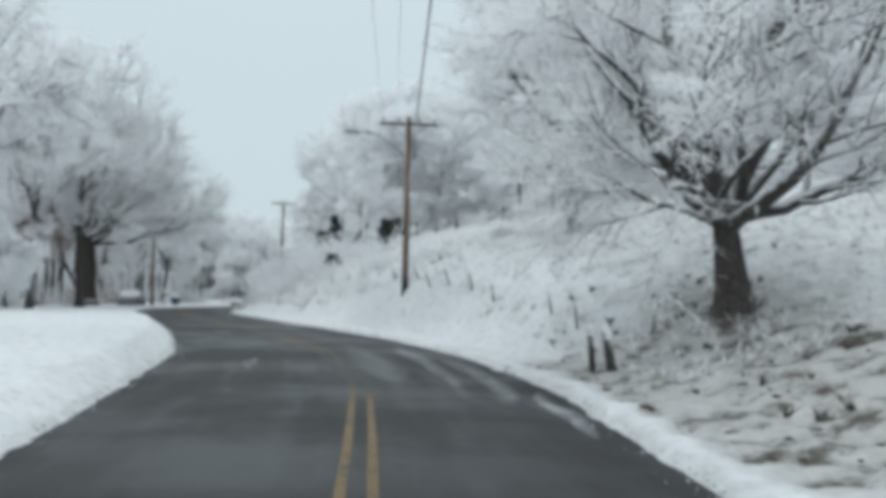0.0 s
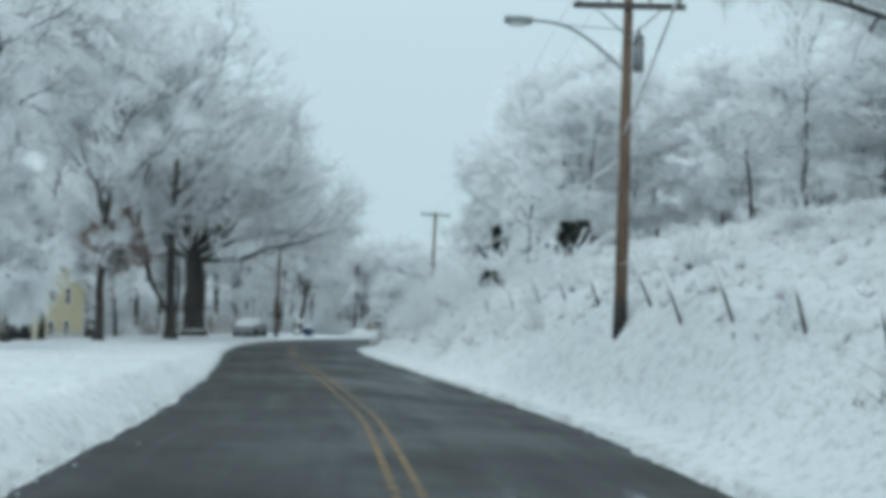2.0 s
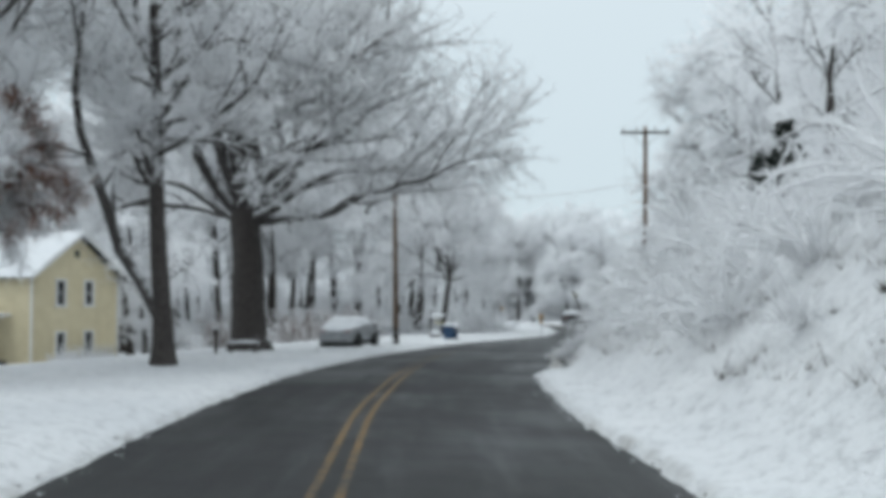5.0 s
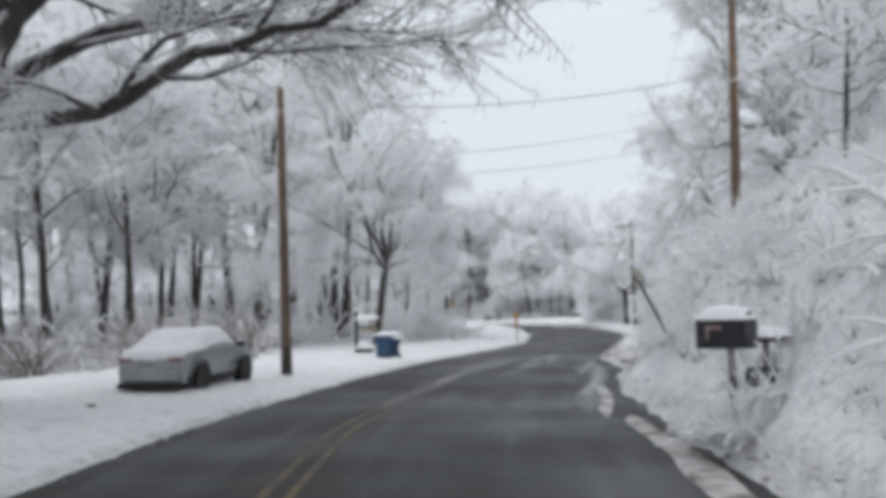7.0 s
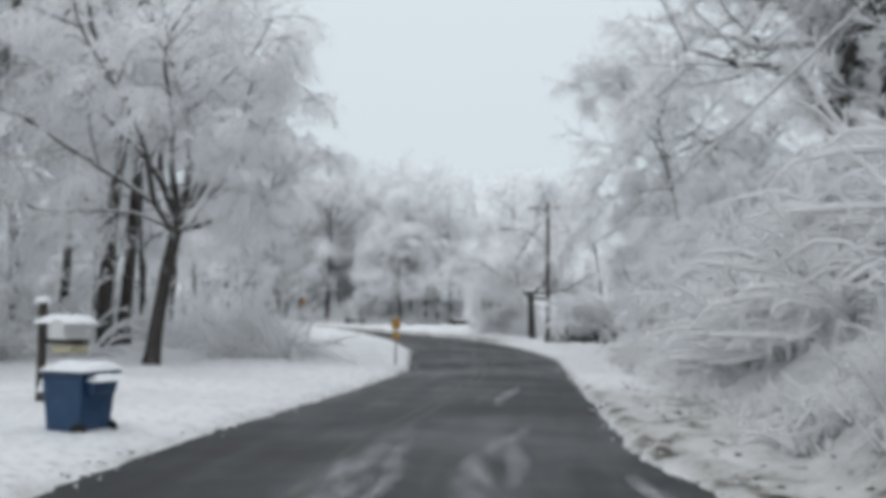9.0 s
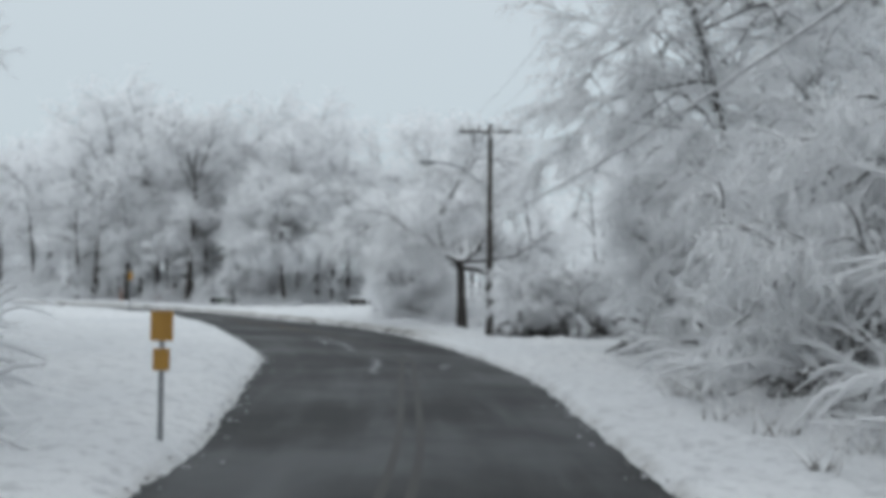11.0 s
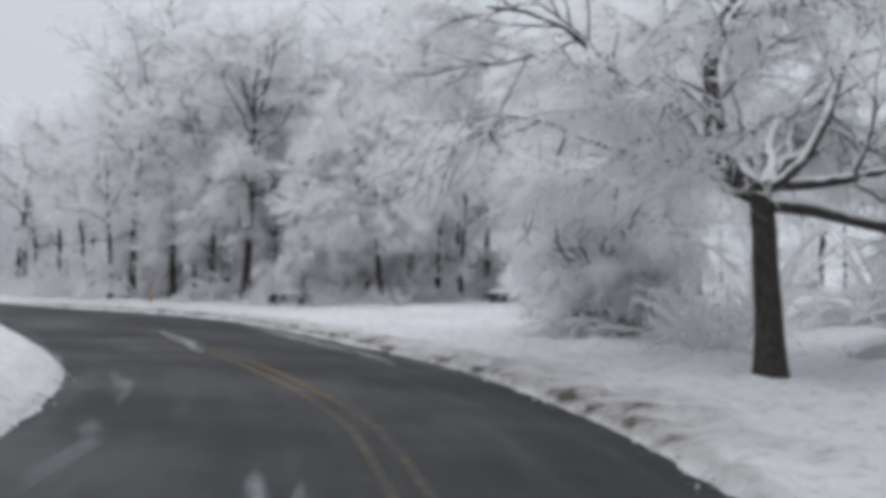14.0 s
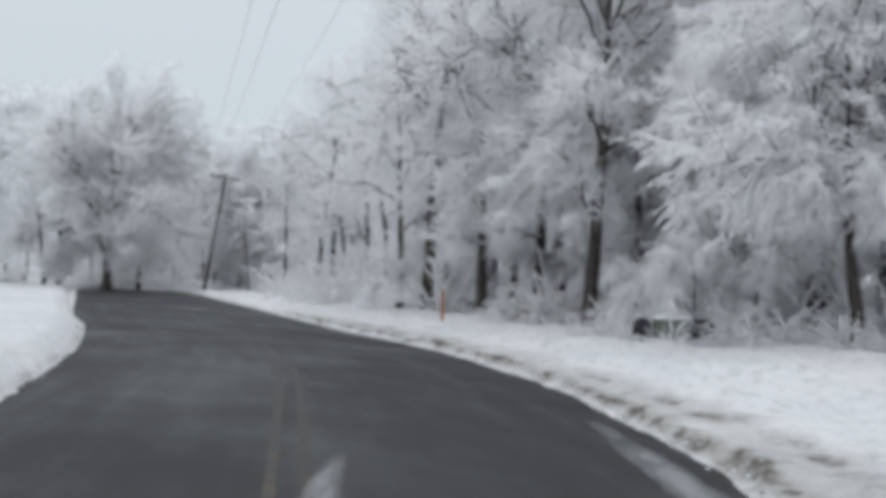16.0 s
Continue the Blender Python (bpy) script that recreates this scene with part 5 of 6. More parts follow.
scatter_tufts("hillside_weeds", bank_points(3200, 18, 100, 1.9, 20), 0.2, 0.55, 9, WEED, "snow-dusted dead weeds on the hillside")
scatter_tufts("bank_weeds", bank_points(260, 50, 140, 1.9, 5), 0.4, 1.0, 14, WEED, "tall snow-bent weeds on the bank", 0.016)
scatter_tufts("dark_tufts", [p for a in ((60, 8, 30, 2.0, 9), (70, 24, 70, 3.0, 18)) for p in bank_points(*a)], 0.12, 0.3, 16, LITTER, "dark dead grass tufts poking out of the snow", 0.014)
scatter_tufts("yard_straw", [(float(road_left(y)) - d, y) for y, d in zip(RNG.uniform(15, 130, 60), RNG.uniform(0.5, 7, 60))], 0.05, 0.14, 5, STRAW, "scattered straw and leaf bits on the snow")


def litter(points, low, high, label):
    """Wet clods of leaves and soil lying in the snow."""
    bm = bmesh.new()
    for x, y in points:
        s = RNG.uniform(low, high)
        m = Matrix.Translation((x, y, float(land(x, y)) + 0.02)) @ Matrix.Rotation(RNG.uniform(0, 6.3), 4, "Z") @ Matrix.Diagonal((s * RNG.uniform(0.8, 2.6), s, s * RNG.uniform(0.25, 0.5), 1))
        made = bmesh.ops.create_icosphere(bm, subdivisions=1, radius=1.0)["verts"]
        for v in made:
            v.co = v.co * RNG.uniform(0.65, 1.25)
        bmesh.ops.transform(bm, matrix=m, verts=made)
    me = bpy.data.meshes.new("leaf_litter")
    bm.to_mesh(me)
    bm.free()
    me.materials.append(LITTER)
    tagged(new("leaf_litter", me), label, "leaf litter", kind="stuff")


litter(bank_points(170, 7, 26, 0.6, 7), 0.02, 0.07, "dark wet leaf litter and soil in churned snow")
litter(bank_points(320, 102, 124, 0.9, 3.6), 0.015, 0.05, "dark soil clods on the ploughed verge")
litter(bank_points(26, 84, 106, 1.0, 1.4), 0.015, 0.035, "grit along the wet gutter")
litter([(-31.2, 66.5), (-33.0, 68.0), (-31.5, 68.6), (-27.2, 92.2), (-29.0, 101.0)], 0.05, 0.12, "small dark clumps lying on the yard snow")


def crumbs(count, y0, y1, mat, label, low=0.015, high=0.06):
    """Crumbs of snow and slush strewn along both edges of the road."""
    vs, fs = [], []
    octa = np.array([(1, 0, 0), (0, 1, 0), (-1, 0, 0), (0, -1, 0), (0, 0, 1), (0, 0, -1)], float)
    faces = np.array([(0, 1, 4), (1, 2, 4), (2, 3, 4), (3, 0, 4), (1, 0, 5), (2, 1, 5), (3, 2, 5), (0, 3, 5)])
    for k in range(count):
        y = RNG.uniform(y0, y1)
        d = RNG.normal(0.04, 0.16)
        x = float(road_left(y)) - d if k % 2 else float(road_right(y) + gully(y)) + d
        s = RNG.uniform(low, high) * (1 if d > -0.1 else 0.6)
        z = float(fall(y)) - 0.03 + 0.09 * float(ease((d + 0.15) / 0.4))
        vs.append(octa * RNG.uniform(0.6, 1.3, (6, 1)) * s * [RNG.uniform(0.8, 1.6), 1, 0.7] + [x, y, z + 0.3 * s])
        fs.append(faces + 6 * k)
    tagged(new("snow_crumbs", mesh_of("snow_crumbs", np.concatenate(vs), np.concatenate(fs), mat)), label, "snow crumbs", kind="stuff")


crumbs(1800, 6, 190, SNOW, "loose white snow crumbs along the road's edge", 0.01, 0.04)
crumbs(1400, 6, 190, mottled("grey_slush_crumb", (0.16, 0.155, 0.15), (0.36, 0.355, 0.35), 0.6, scale=12.0), "grey slush crumbs along the road's edge", 0.01, 0.03)


# ---- dark evergreens on the ridge ----
def evergreen(x, y, high, wide, seed, name="cedar_tree"):
    rng = np.random.default_rng(seed)
    ob = thing(name, pose(x, y, float(land(x, y))), "dark evergreen sagging under clumps of snow", "tree", "evergreens on the ridge")
    t, w = Wood(), Wood()
    t.tube([(0, 0, -0.2), (0, 0, high * 0.95)], [0.09, 0.02], 6)
    a, b, r = [], [], []
    for k in range(110):
        f = rng.uniform(0.03, 0.97)
        az = rng.uniform(0, 6.283)
        ln = wide * (1.05 - f) * rng.uniform(0.5, 1.15)
        p = bend(rng, (0, 0, f * high), (math.cos(az), math.sin(az), 0.15), ln, 4, 0.12, -0.8)
        w.tube(p, np.linspace(0.02, 0.006, 5), 3)
        for _ in range(16):
            q, d = along(p, rng.uniform(0.15, 1))
            a.append(q), b.append(q + side_way(rng, d, 0.7) * rng.uniform(0.2, 0.45) - [0, 0, 0.08]), r.append(0.04)
    w.twigs(a, b, r)
    part("trunk", t.mesh("trunk", BARK), None, ob)
    part("foliage", w.mesh("foliage", BARK, EVERGREEN), None, ob)


for k, (x, y, h, w) in enumerate(((-2.7, 68.2, 2.0, 1.7), (-2.0, 68.7, 1.9, 1.6), (-6.0, 66.2, 0.8, 0.8), (-8.2, 91.5, 3.6, 1.6), (-9.0, 88.6, 2.4, 1.2))):
    evergreen(x, y, h, w, 60 + k)


# ---- the yellow house ----
def house():
    ob = thing("house", pose(-45.1, 99.9, -1.2, 0, 0, -6), "pale yellow two-storey wooden house with snowy roof", "house")
    wide, deep, eave, ridge, t = 6.6, 11.0, 5.0, 7.25, 0.2
    # local x runs back from the front wall, y along it
    openings = [(-1.15, 3.35), (0.95, 3.35), (-1.15, 0.55), (0.95, 0.55)]
    bm = bmesh.new()
    ys = [-wide / 2, -1.5, -0.8, 0.6, 1.3, wide / 2]
    for i in range(5):
        if i in (1, 3):
            for z0, z1 in ((0.0, 0.55), (1.95, 3.35), (4.75, eave)):
                part("wall_panel", made_of((box, (t, ys[i + 1] - ys[i], z1 - z0), (-t / 2, (ys[i] + ys[i + 1]) / 2, (z0 + z1) / 2))), YELLOW_WALL, ob)
        else:
            part("wall_panel", made_of((box, (t, ys[i + 1] - ys[i], eave), (-t / 2, (ys[i] + ys[i + 1]) / 2, eave / 2))), YELLOW_WALL, ob)
    gable = [bm.verts.new(p) for p in ((0, -wide / 2, eave), (0, wide / 2, eave), (0, 0, ridge), (-t, -wide / 2, eave), (-t, wide / 2, eave), (-t, 0, ridge))]
    for f in ((0, 1, 2), (5, 4, 3), (0, 3, 4, 1), (1, 4, 5, 2), (2, 5, 3, 0)):
        bm.faces.new([gable[k] for k in f])
    front = part("gable_wall", bm, YELLOW_WALL, ob)
    for s in (-1, 1):
        part("side_wall", made_of((box, (deep - t, t, eave), (-t - (deep - t) / 2, s * (wide / 2 - t / 2), eave / 2))), YELLOW_WALL, ob)
    part("back_wall", made_of((box, (t, wide - 2 * t, eave), (-deep + t / 2, 0, eave / 2))), YELLOW_WALL, ob)
    for z in np.arange(0.25, eave, 0.25):
        for long, y in ((1.5, -2.45), (1.75, 2.35), (1.1, -0.1)):
            part("siding_board", made_of((box, (0.02, long, 0.012), (0.012, y, z))), YELLOW_WALL, front)
    slope = math.atan2(ridge - eave, wide / 2)
    run = (wide / 2 + 0.45) / math.cos(slope)
    for s in (-1, 1):
        m = Matrix.Translation((-deep / 2 + 0.15, s * (wide / 4 + 0.22), (eave + ridge) / 2 - 0.12)) @ Matrix.Rotation(-s * slope, 4, "X")
        roof = part("roof", made_of((box, (deep + 0.7, run, 0.12), (0, 0, 0.10), 0.01)), SHADE_DARK, ob, "dark roof slope")
        roof.matrix_basis = m
        part("roof_snow", drift(bmesh.new(), deep + 0.8, run + 0.05, 0.22, (0, 0, 0.165), s, 24, 10), SNOW, roof, "even snow cover on the roof")
        part("rake_board", made_of((box, (0.05, run, 0.24), (deep / 2 + 0.375, 0, 0.07))), WHITE_TRIM, roof)
    for y, z in openings:
        win = part("window", made_of((box, (0.09, 0.86, 0.11), (-0.01, y, z + 1.39)), (box, (0.09, 0.86, 0.09), (-0.01, y, z + 0.02)), (box, (0.09, 0.12, 1.28), (-0.01, y - 0.34, z + 0.7)), (box, (0.09, 0.12, 1.28), (-0.01, y + 0.34, z + 0.7)), (box, (0.06, 0.56, 0.05), (-0.035, y, z + 0.7))), WHITE_TRIM, ob, "white-framed sash window")
        part("pane", made_of((box, (0.02, 0.58, 1.28), (-0.1, y, z + 0.7))), DARK_GLASS, win)
        part("sill", made_of((box, (0.12, 0.94, 0.05), (0.04, y, z - 0.05))), WHITE_TRIM, win)
    part("gable_vent", made_of((box, (0.04, 0.35, 0.35), (0.025, 0, 6.2), 0.02)), SHADE_DARK, ob)
    for s in (-1, 1):
        part("corner_board", made_of((box, (0.05, 0.12, eave), (0.028, s * (wide / 2 - 0.06), eave / 2))), WHITE_TRIM, ob)
    # porch along the south side and the wing behind it
    porch = part("porch", made_of((box, (6.0, 2.6, 0.25), (-4.6, -4.6, 0.35))), GREY_WOOD, ob, "open porch with snowy roof")
    part("porch_roof", made_of((box, (6.6, 3.0, 0.16), (-4.6, -4.75, 2.75), 0.02, Matrix.Rotation(radians(6), 4, "X"))), WHITE_TRIM, porch)
    part("porch_roof_snow", drift(bmesh.new(), 6.7, 3.1, 0.24, (-4.6, -4.75, 2.9), 3.0, 20, 8), SNOW, porch)
    for k in (-1.75, -3.4, -5.6, -7.4):
        part("porch_post", made_of((box, (0.14, 0.14, 2.2), (k, -5.7, 1.6), 0.01)), WHITE_TRIM, porch)
    part("railing", made_of((box, (5.6, 0.06, 0.08), (-4.6, -5.7, 1.3)), (box, (5.6, 0.06, 0.06), (-4.6, -5.7, 0.65))), WHITE_TRIM, porch)
    part("wing", made_of((box, (4.5, 6.0, 4.9), (-10.2, -6.3, 2.45))), YELLOW_WALL, ob, "yellow side wing")
    part("wing_roof", made_of((box, (5.2, 6.6, 0.2), (-10.2, -6.3, 5.0), 0.02), (box, (5.0, 6.4, 1.4), (-10.2, -6.3, 5.8), 0.0, None, (0.08, 1.0))), SNOW, ob, "snow-covered wing roof")
    part("foundation", made_of((box, (deep, wide + 0.06, 0.5), (-deep / 2 + 0.03, 0, -0.2))), STONE, ob)


house()
LOW_HEDGE = make_shrub(70, 0.6, 26, 12, 1.6, 0.02)
for k in range(9):
    tagged(copy_thing(LOW_HEDGE, pose(-44.2 - 0.06 * k, 97.3 + 0.62 * k, float(land(-44.2, 97.3 + 0.62 * k)), 0, 0, 50 * k)), "low clipped shrub capped with snow by the house", "shrub", "shrubs along the house wall")
park(LOW_HEDGE)


# ---- vehicles ----
def car(x, y, z, turn, paint, label, high=1.46, long=4.8, wide=1.8, estate=False):
    """A parked car; its nose points along its own y."""
    ob = thing("car", pose(x, y, z, 0, 0, turn), label, "car")
    half = long / 2
    if estate:
        outline = [(-half, 0.35), (-half - 0.02, 0.8), (-half + 0.06, 1.05), (-half + 0.28, high - 0.08), (-half + 0.7, high), (half - 2.1, high), (half - 1.35, 1.08), (half - 0.25, 0.98), (half, 0.75), (half, 0.35)]
        belt = 1.05
    else:
        outline = [(-half + 0.12, 0.3), (-half - 0.01, 0.52), (-half + 0.02, 0.78), (-half + 0.18, 0.97), (-half + 0.75, 1.04), (-half + 1.5, high - 0.06), (-half + 2.1, high), (half - 2.1, high - 0.03), (half - 1.25, 1.0), (half - 0.3, 0.84), (half, 0.66), (half, 0.36)]
        belt = 0.98
    # rounded profile: the corners of the outline are eased over a hand's width
    pts = np.array(outline)
    run = np.concatenate([[0], np.cumsum(np.hypot(*np.diff(pts, axis=0).T))])
    fine = np.linspace(0, run[-1], 64)
    prof_y, prof_z = np.interp(fine, run, pts[:, 0]), np.interp(fine, run, pts[:, 1])
    for _ in range(5):
        prof_y[1:-1] = (prof_y[:-2] + 2 * prof_y[1:-1] + prof_y[2:]) / 4
        prof_z[1:-1] = (prof_z[:-2] + 2 * prof_z[1:-1] + prof_z[2:]) / 4
    outline = list(zip(prof_y.tolist(), prof_z.tolist()))

    def plan(py):
        """How the car narrows toward both ends, seen from above."""
        return 1 - 0.2 * (abs(py) / half) ** 4

    bm = bmesh.new()
    # cross sections from side to side: sill, waist, tumblehome, roof
    stations = [(-1.0, 0.0), (-0.97, 0.35), (-0.86, 0.75), (-0.72, 0.97), (-0.35, 1.0), (0.35, 1.0), (0.72, 0.97), (0.86, 0.75), (0.97, 0.35), (1.0, 0.0)]
    rows = []
    for s, k in stations:
        row = []
        for py, pz in outline:
            top = pz if pz <= belt else belt + (pz - belt) * k
            row.append(bm.verts.new((s * wide / 2 * plan(py) * (1 - 0.05 * max(0.0, 0.6 - pz)), py * (1 - 0.035 * s * s), top)))
        rows.append(row)
    for a, b in zip(rows, rows[1:]):
        for i in range(len(outline) - 1):
            f = bm.faces.new((a[i], b[i], b[i + 1], a[i + 1]))
            f.smooth = True
        bm.faces.new((a[-1], b[-1], b[0], a[0]))
    bm.faces.new(rows[0])
    bm.faces.new(list(reversed(rows[-1])))
    bmesh.ops.recalc_face_normals(bm, faces=bm.faces)
    body = part("body", bm, paint, ob)
    for s in (-1, 1):
        part("side_window", made_of((box, (0.03, long * 0.40, (high - belt) * 0.62), (s * wide / 2 * 0.915, -0.12 if not estate else -0.4, belt + (high - belt) * 0.36), 0.01, Matrix.Rotation(radians(-s * 22), 4, "Y"), (1, 0.72))), DARK_GLASS, body, "side glass half hidden by snow")
        part("door_handle", made_of((box, (0.03, 0.2, 0.035), (s * (wide / 2 + 0.005), -0.35, 0.86), 0.01)), paint, body)
        mirror = part("wing_mirror", made_of((box, (0.2, 0.12, 0.14), (s * (wide / 2 + 0.09), 0.75, belt + 0.06), 0.04)), SHADE_DARK, ob)
        tail = part("tail_lamp", made_of((box, (0.3, 0.14, 0.1), (s * (wide / 2 - 0.33), -half + 0.1, 0.84), 0.03, Matrix.Rotation(radians(s * 16), 4, "Z"))), TAIL_LENS, ob, "dull red tail lamp dusted with snow")
        part("head_lamp", made_of((box, (0.38, 0.1, 0.13), (s * (wide / 2 - 0.25), half - 0.05, 0.66), 0.02)), WHITE_PLASTIC, ob)
    part("rear_bumper", made_of((box, (wide * 0.72, 0.16, 0.22), (0, -half + 0.06, 0.47), 0.075)), paint, ob)
    part("bumper_shade", made_of((box, (wide * 0.8, 0.12, 0.14), (0, -half + 0.04, 0.27), 0.03)), RUBBER, ob, "dark underside of the bumper")
    part("number_plate_bar", made_of((box, (0.34, 0.02, 0.15), (0, -half - 0.055, 0.74), 0.005)), METAL, ob, "plain grey plate")
    part("underbody", made_of((box, (wide * 0.84, long * 0.86, 0.2), (0, 0, 0.3), 0.03)), RUBBER, ob)
    for py in (-half + 0.98, half - 0.95):
        for s in (-1, 1):
            wheel = part("wheel", made_of((rod, 0.20, 0.20, 0.19, (s * wide / 2 * 0.81 - 0.095, py, 0.33), TILT_X, 20)), METAL, ob)
            part("tyre", made_of((rod, 0.33, 0.33, 0.2, (s * wide / 2 * 0.81 - 0.10, py, 0.33), TILT_X, 24)), RUBBER, wheel)
            part("rim", made_of((rod, 0.21, 0.19, 0.02, (s * (wide / 2 * 0.81 + 0.10) - (0.02 if s < 0 else 0), py, 0.33), TILT_X, 16)), METAL, wheel)
            part("wheel_arch", made_of((rod, 0.39, 0.39, 0.012, (s * wide / 2 * plan(py) * 0.985 - (0.006 if s > 0 else 0.006), py, 0.37), TILT_X, 24)), RUBBER, body)
    # snow follows the car's upper side
    sm = bmesh.new()
    rows = []
    upper = [p for p in outline if p[1] > 0.62]
    order = np.argsort([p[0] for p in upper])
    high_y, high_z = np.array([p[0] for p in upper])[order], np.array([p[1] for p in upper])[order]
    for i in range(21):
        u = i / 20 * 2 - 1
        row = []
        for j in range(41):
            py = -half + 0.02 + (long - 0.04) * j / 40
            prof = float(np.interp(py, high_y, high_z))
            k = float(np.interp(abs(u) * 0.97, [0.35, 0.72, 0.86, 0.97], [1.0, 0.97, 0.75, 0.35]))
            top = prof if prof <= belt else belt + (prof - belt) * k
            edge = min(1, (1 - abs(u)) * 9) * min(1, (20 - abs(j - 20)) / 2)
            row.append(sm.verts.new((u * wide / 2 * 0.98 * plan(py), py * (1 - 0.035 * u * u), top - 0.012 + (0.075 + 0.02 * float(soft_noise(u * 3, py, 0.6, 2.0))) * max(0, edge) ** 0.5)))
        rows.append(row)
    for a, b in zip(rows, rows[1:]):
        for j in range(40):
            sm.faces.new((a[j], b[j], b[j + 1], a[j + 1])).smooth = True
    part("snow_cover", sm, SNOW, ob, "smooth snow lying over roof, glass, bonnet and boot")
    return ob


car(-27.8, 97.3, float(land(-27.8, 97.3)) - 0.14, 4, SILVER, "silver saloon car blanketed with snow beside the road", 1.46, 4.55, 1.85)
car(-40.5, 85.8, float(land(-40.5, 85.8)) - 0.02, 35, DARK_PAINT, "dark estate vehicle capped with snow near the porch", 1.75, 4.6, 1.85, True)
car(-17.6, 167.0, -1.05, 82, WHITE_PLASTIC, "pale vehicle buried under snow behind the shrubs", 1.5, 4.7, 1.85)


# ---- wheeled bin and mailboxes ----
def wheeled_bin():
    ob = thing("wheeled_bin", pose(-26.76, 110.0, float(land(-26.8, 110.0)) - 0.13, 0, 0, -14), "blue wheeled rubbish bin with snow on its lid", "bin")
    part("body", made_of((box, (0.56, 0.62, 0.80), (0, 0, 0.47), 0.03, None, (1.2, 1.18))), BIN_BLUE, ob)
    part("lid", made_of((box, (0.74, 0.80, 0.06), (0.02, 0, 0.90), 0.025)), BIN_BLUE, ob)
    part("lid_snow", drift(bmesh.new(), 0.78, 0.84, 0.13, (0.02, 0, 0.93), 1.0), SNOW, ob, "thick cap of snow")
    part("side_snow", drift(bmesh.new(), 0.34, 0.6, 0.10, (0.40, 0, 0.80), 2.0, 6, 6), SNOW, ob, "snow caught beside the lid")
    part("handle", made_of((rod, 0.02, 0.02, 0.5, (0.42, -0.25, 0.84), Matrix.Rotation(radians(-90), 4, "X"), 8)), BIN_BLUE, ob)
    part("handle_bracket", made_of((box, (0.22, 0.5, 0.20), (0.31, 0, 0.72), 0.03, None, (1.3, 1))), BIN_BLUE, ob)
    for s in (-1, 1):
        part("wheel", made_of((rod, 0.12, 0.12, 0.07, (0.26, s * 0.31 - 0.035, 0.12), Matrix.Rotation(radians(-90), 4, "X"), 16)), RUBBER, ob)
    part("foot", made_of((box, (0.10, 0.5, 0.10), (-0.22, 0, 0.05), 0.02)), RUBBER, ob)


def barrel_top(bm, wide, long, high, at):
    """Adds a mailbox shell: flat floor, upright sides and a round top, lying along y."""
    pts = [(-wide / 2, 0), (wide / 2, 0)] + [(wide / 2 * math.cos(a), high - wide / 2 + wide / 2 * math.sin(a)) for a in np.linspace(0, math.pi, 11)]
    ends = [[bm.verts.new((at[0] + px, at[1] + s * long / 2, at[2] + pz)) for px, pz in pts] for s in (-1, 1)]
    n = len(pts)
    for i in range(n):
        bm.faces.new((ends[0][i], ends[0][(i + 1) % n], ends[1][(i + 1) % n], ends[1][i]))
    bm.faces.new(list(reversed(ends[0])))
    bm.faces.new(ends[1])
    bmesh.ops.recalc_face_normals(bm, faces=bm.faces)
    return bm


def white_mailbox():
    ob = thing("mailbox", pose(-28.7, 113.2, float(land(-28.7, 113.2)), 0, 0, -12), "white mailbox with yellow newspaper holder, capped with snow", "mailbox")
    part("post", made_of((box, (0.11, 0.11, 1.75), (-0.35, 0, 0.8), 0.01)), DARK_WOOD, ob)
    part("post_cap", drift(bmesh.new(), 0.2, 0.2, 0.12, (-0.35, 0, 1.675), 4.0, 6, 6), SNOW, ob)
    part("arm", made_of((box, (0.95, 0.09, 0.09), (0.1, 0, 1.02), 0.01)), DARK_WOOD, ob)
    shell = part("box", barrel_top(bmesh.new(), 0.30, 0.62, 0.34, (0.2, 0, 1.065)), WHITE_PLASTIC, ob)
    part("door", made_of((box, (0.28, 0.02, 0.24), (0.2, -0.325, 1.2), 0.02)), WHITE_PLASTIC, shell)
    part("newspaper_holder", made_of((box, (0.4, 0.5, 0.12), (0.24, 0, 0.9), 0.02)), DULL_YELLOW, ob, "dull yellow newspaper holder")
    part("box_snow", drift(bmesh.new(), 0.9, 0.62, 0.16, (0.12, 0, 1.33), 5.0), SNOW, ob)
    part("base_tray", made_of((box, (0.62, 0.36, 0.16), (0.02, 0, 0.1), 0.03)), STONE, ob, "dark low tray at the foot")
    part("tray_snow", drift(bmesh.new(), 0.6, 0.36, 0.34, (0.02, 0, 0.17), 5.5), SNOW, ob, "heap of snow on the tray")


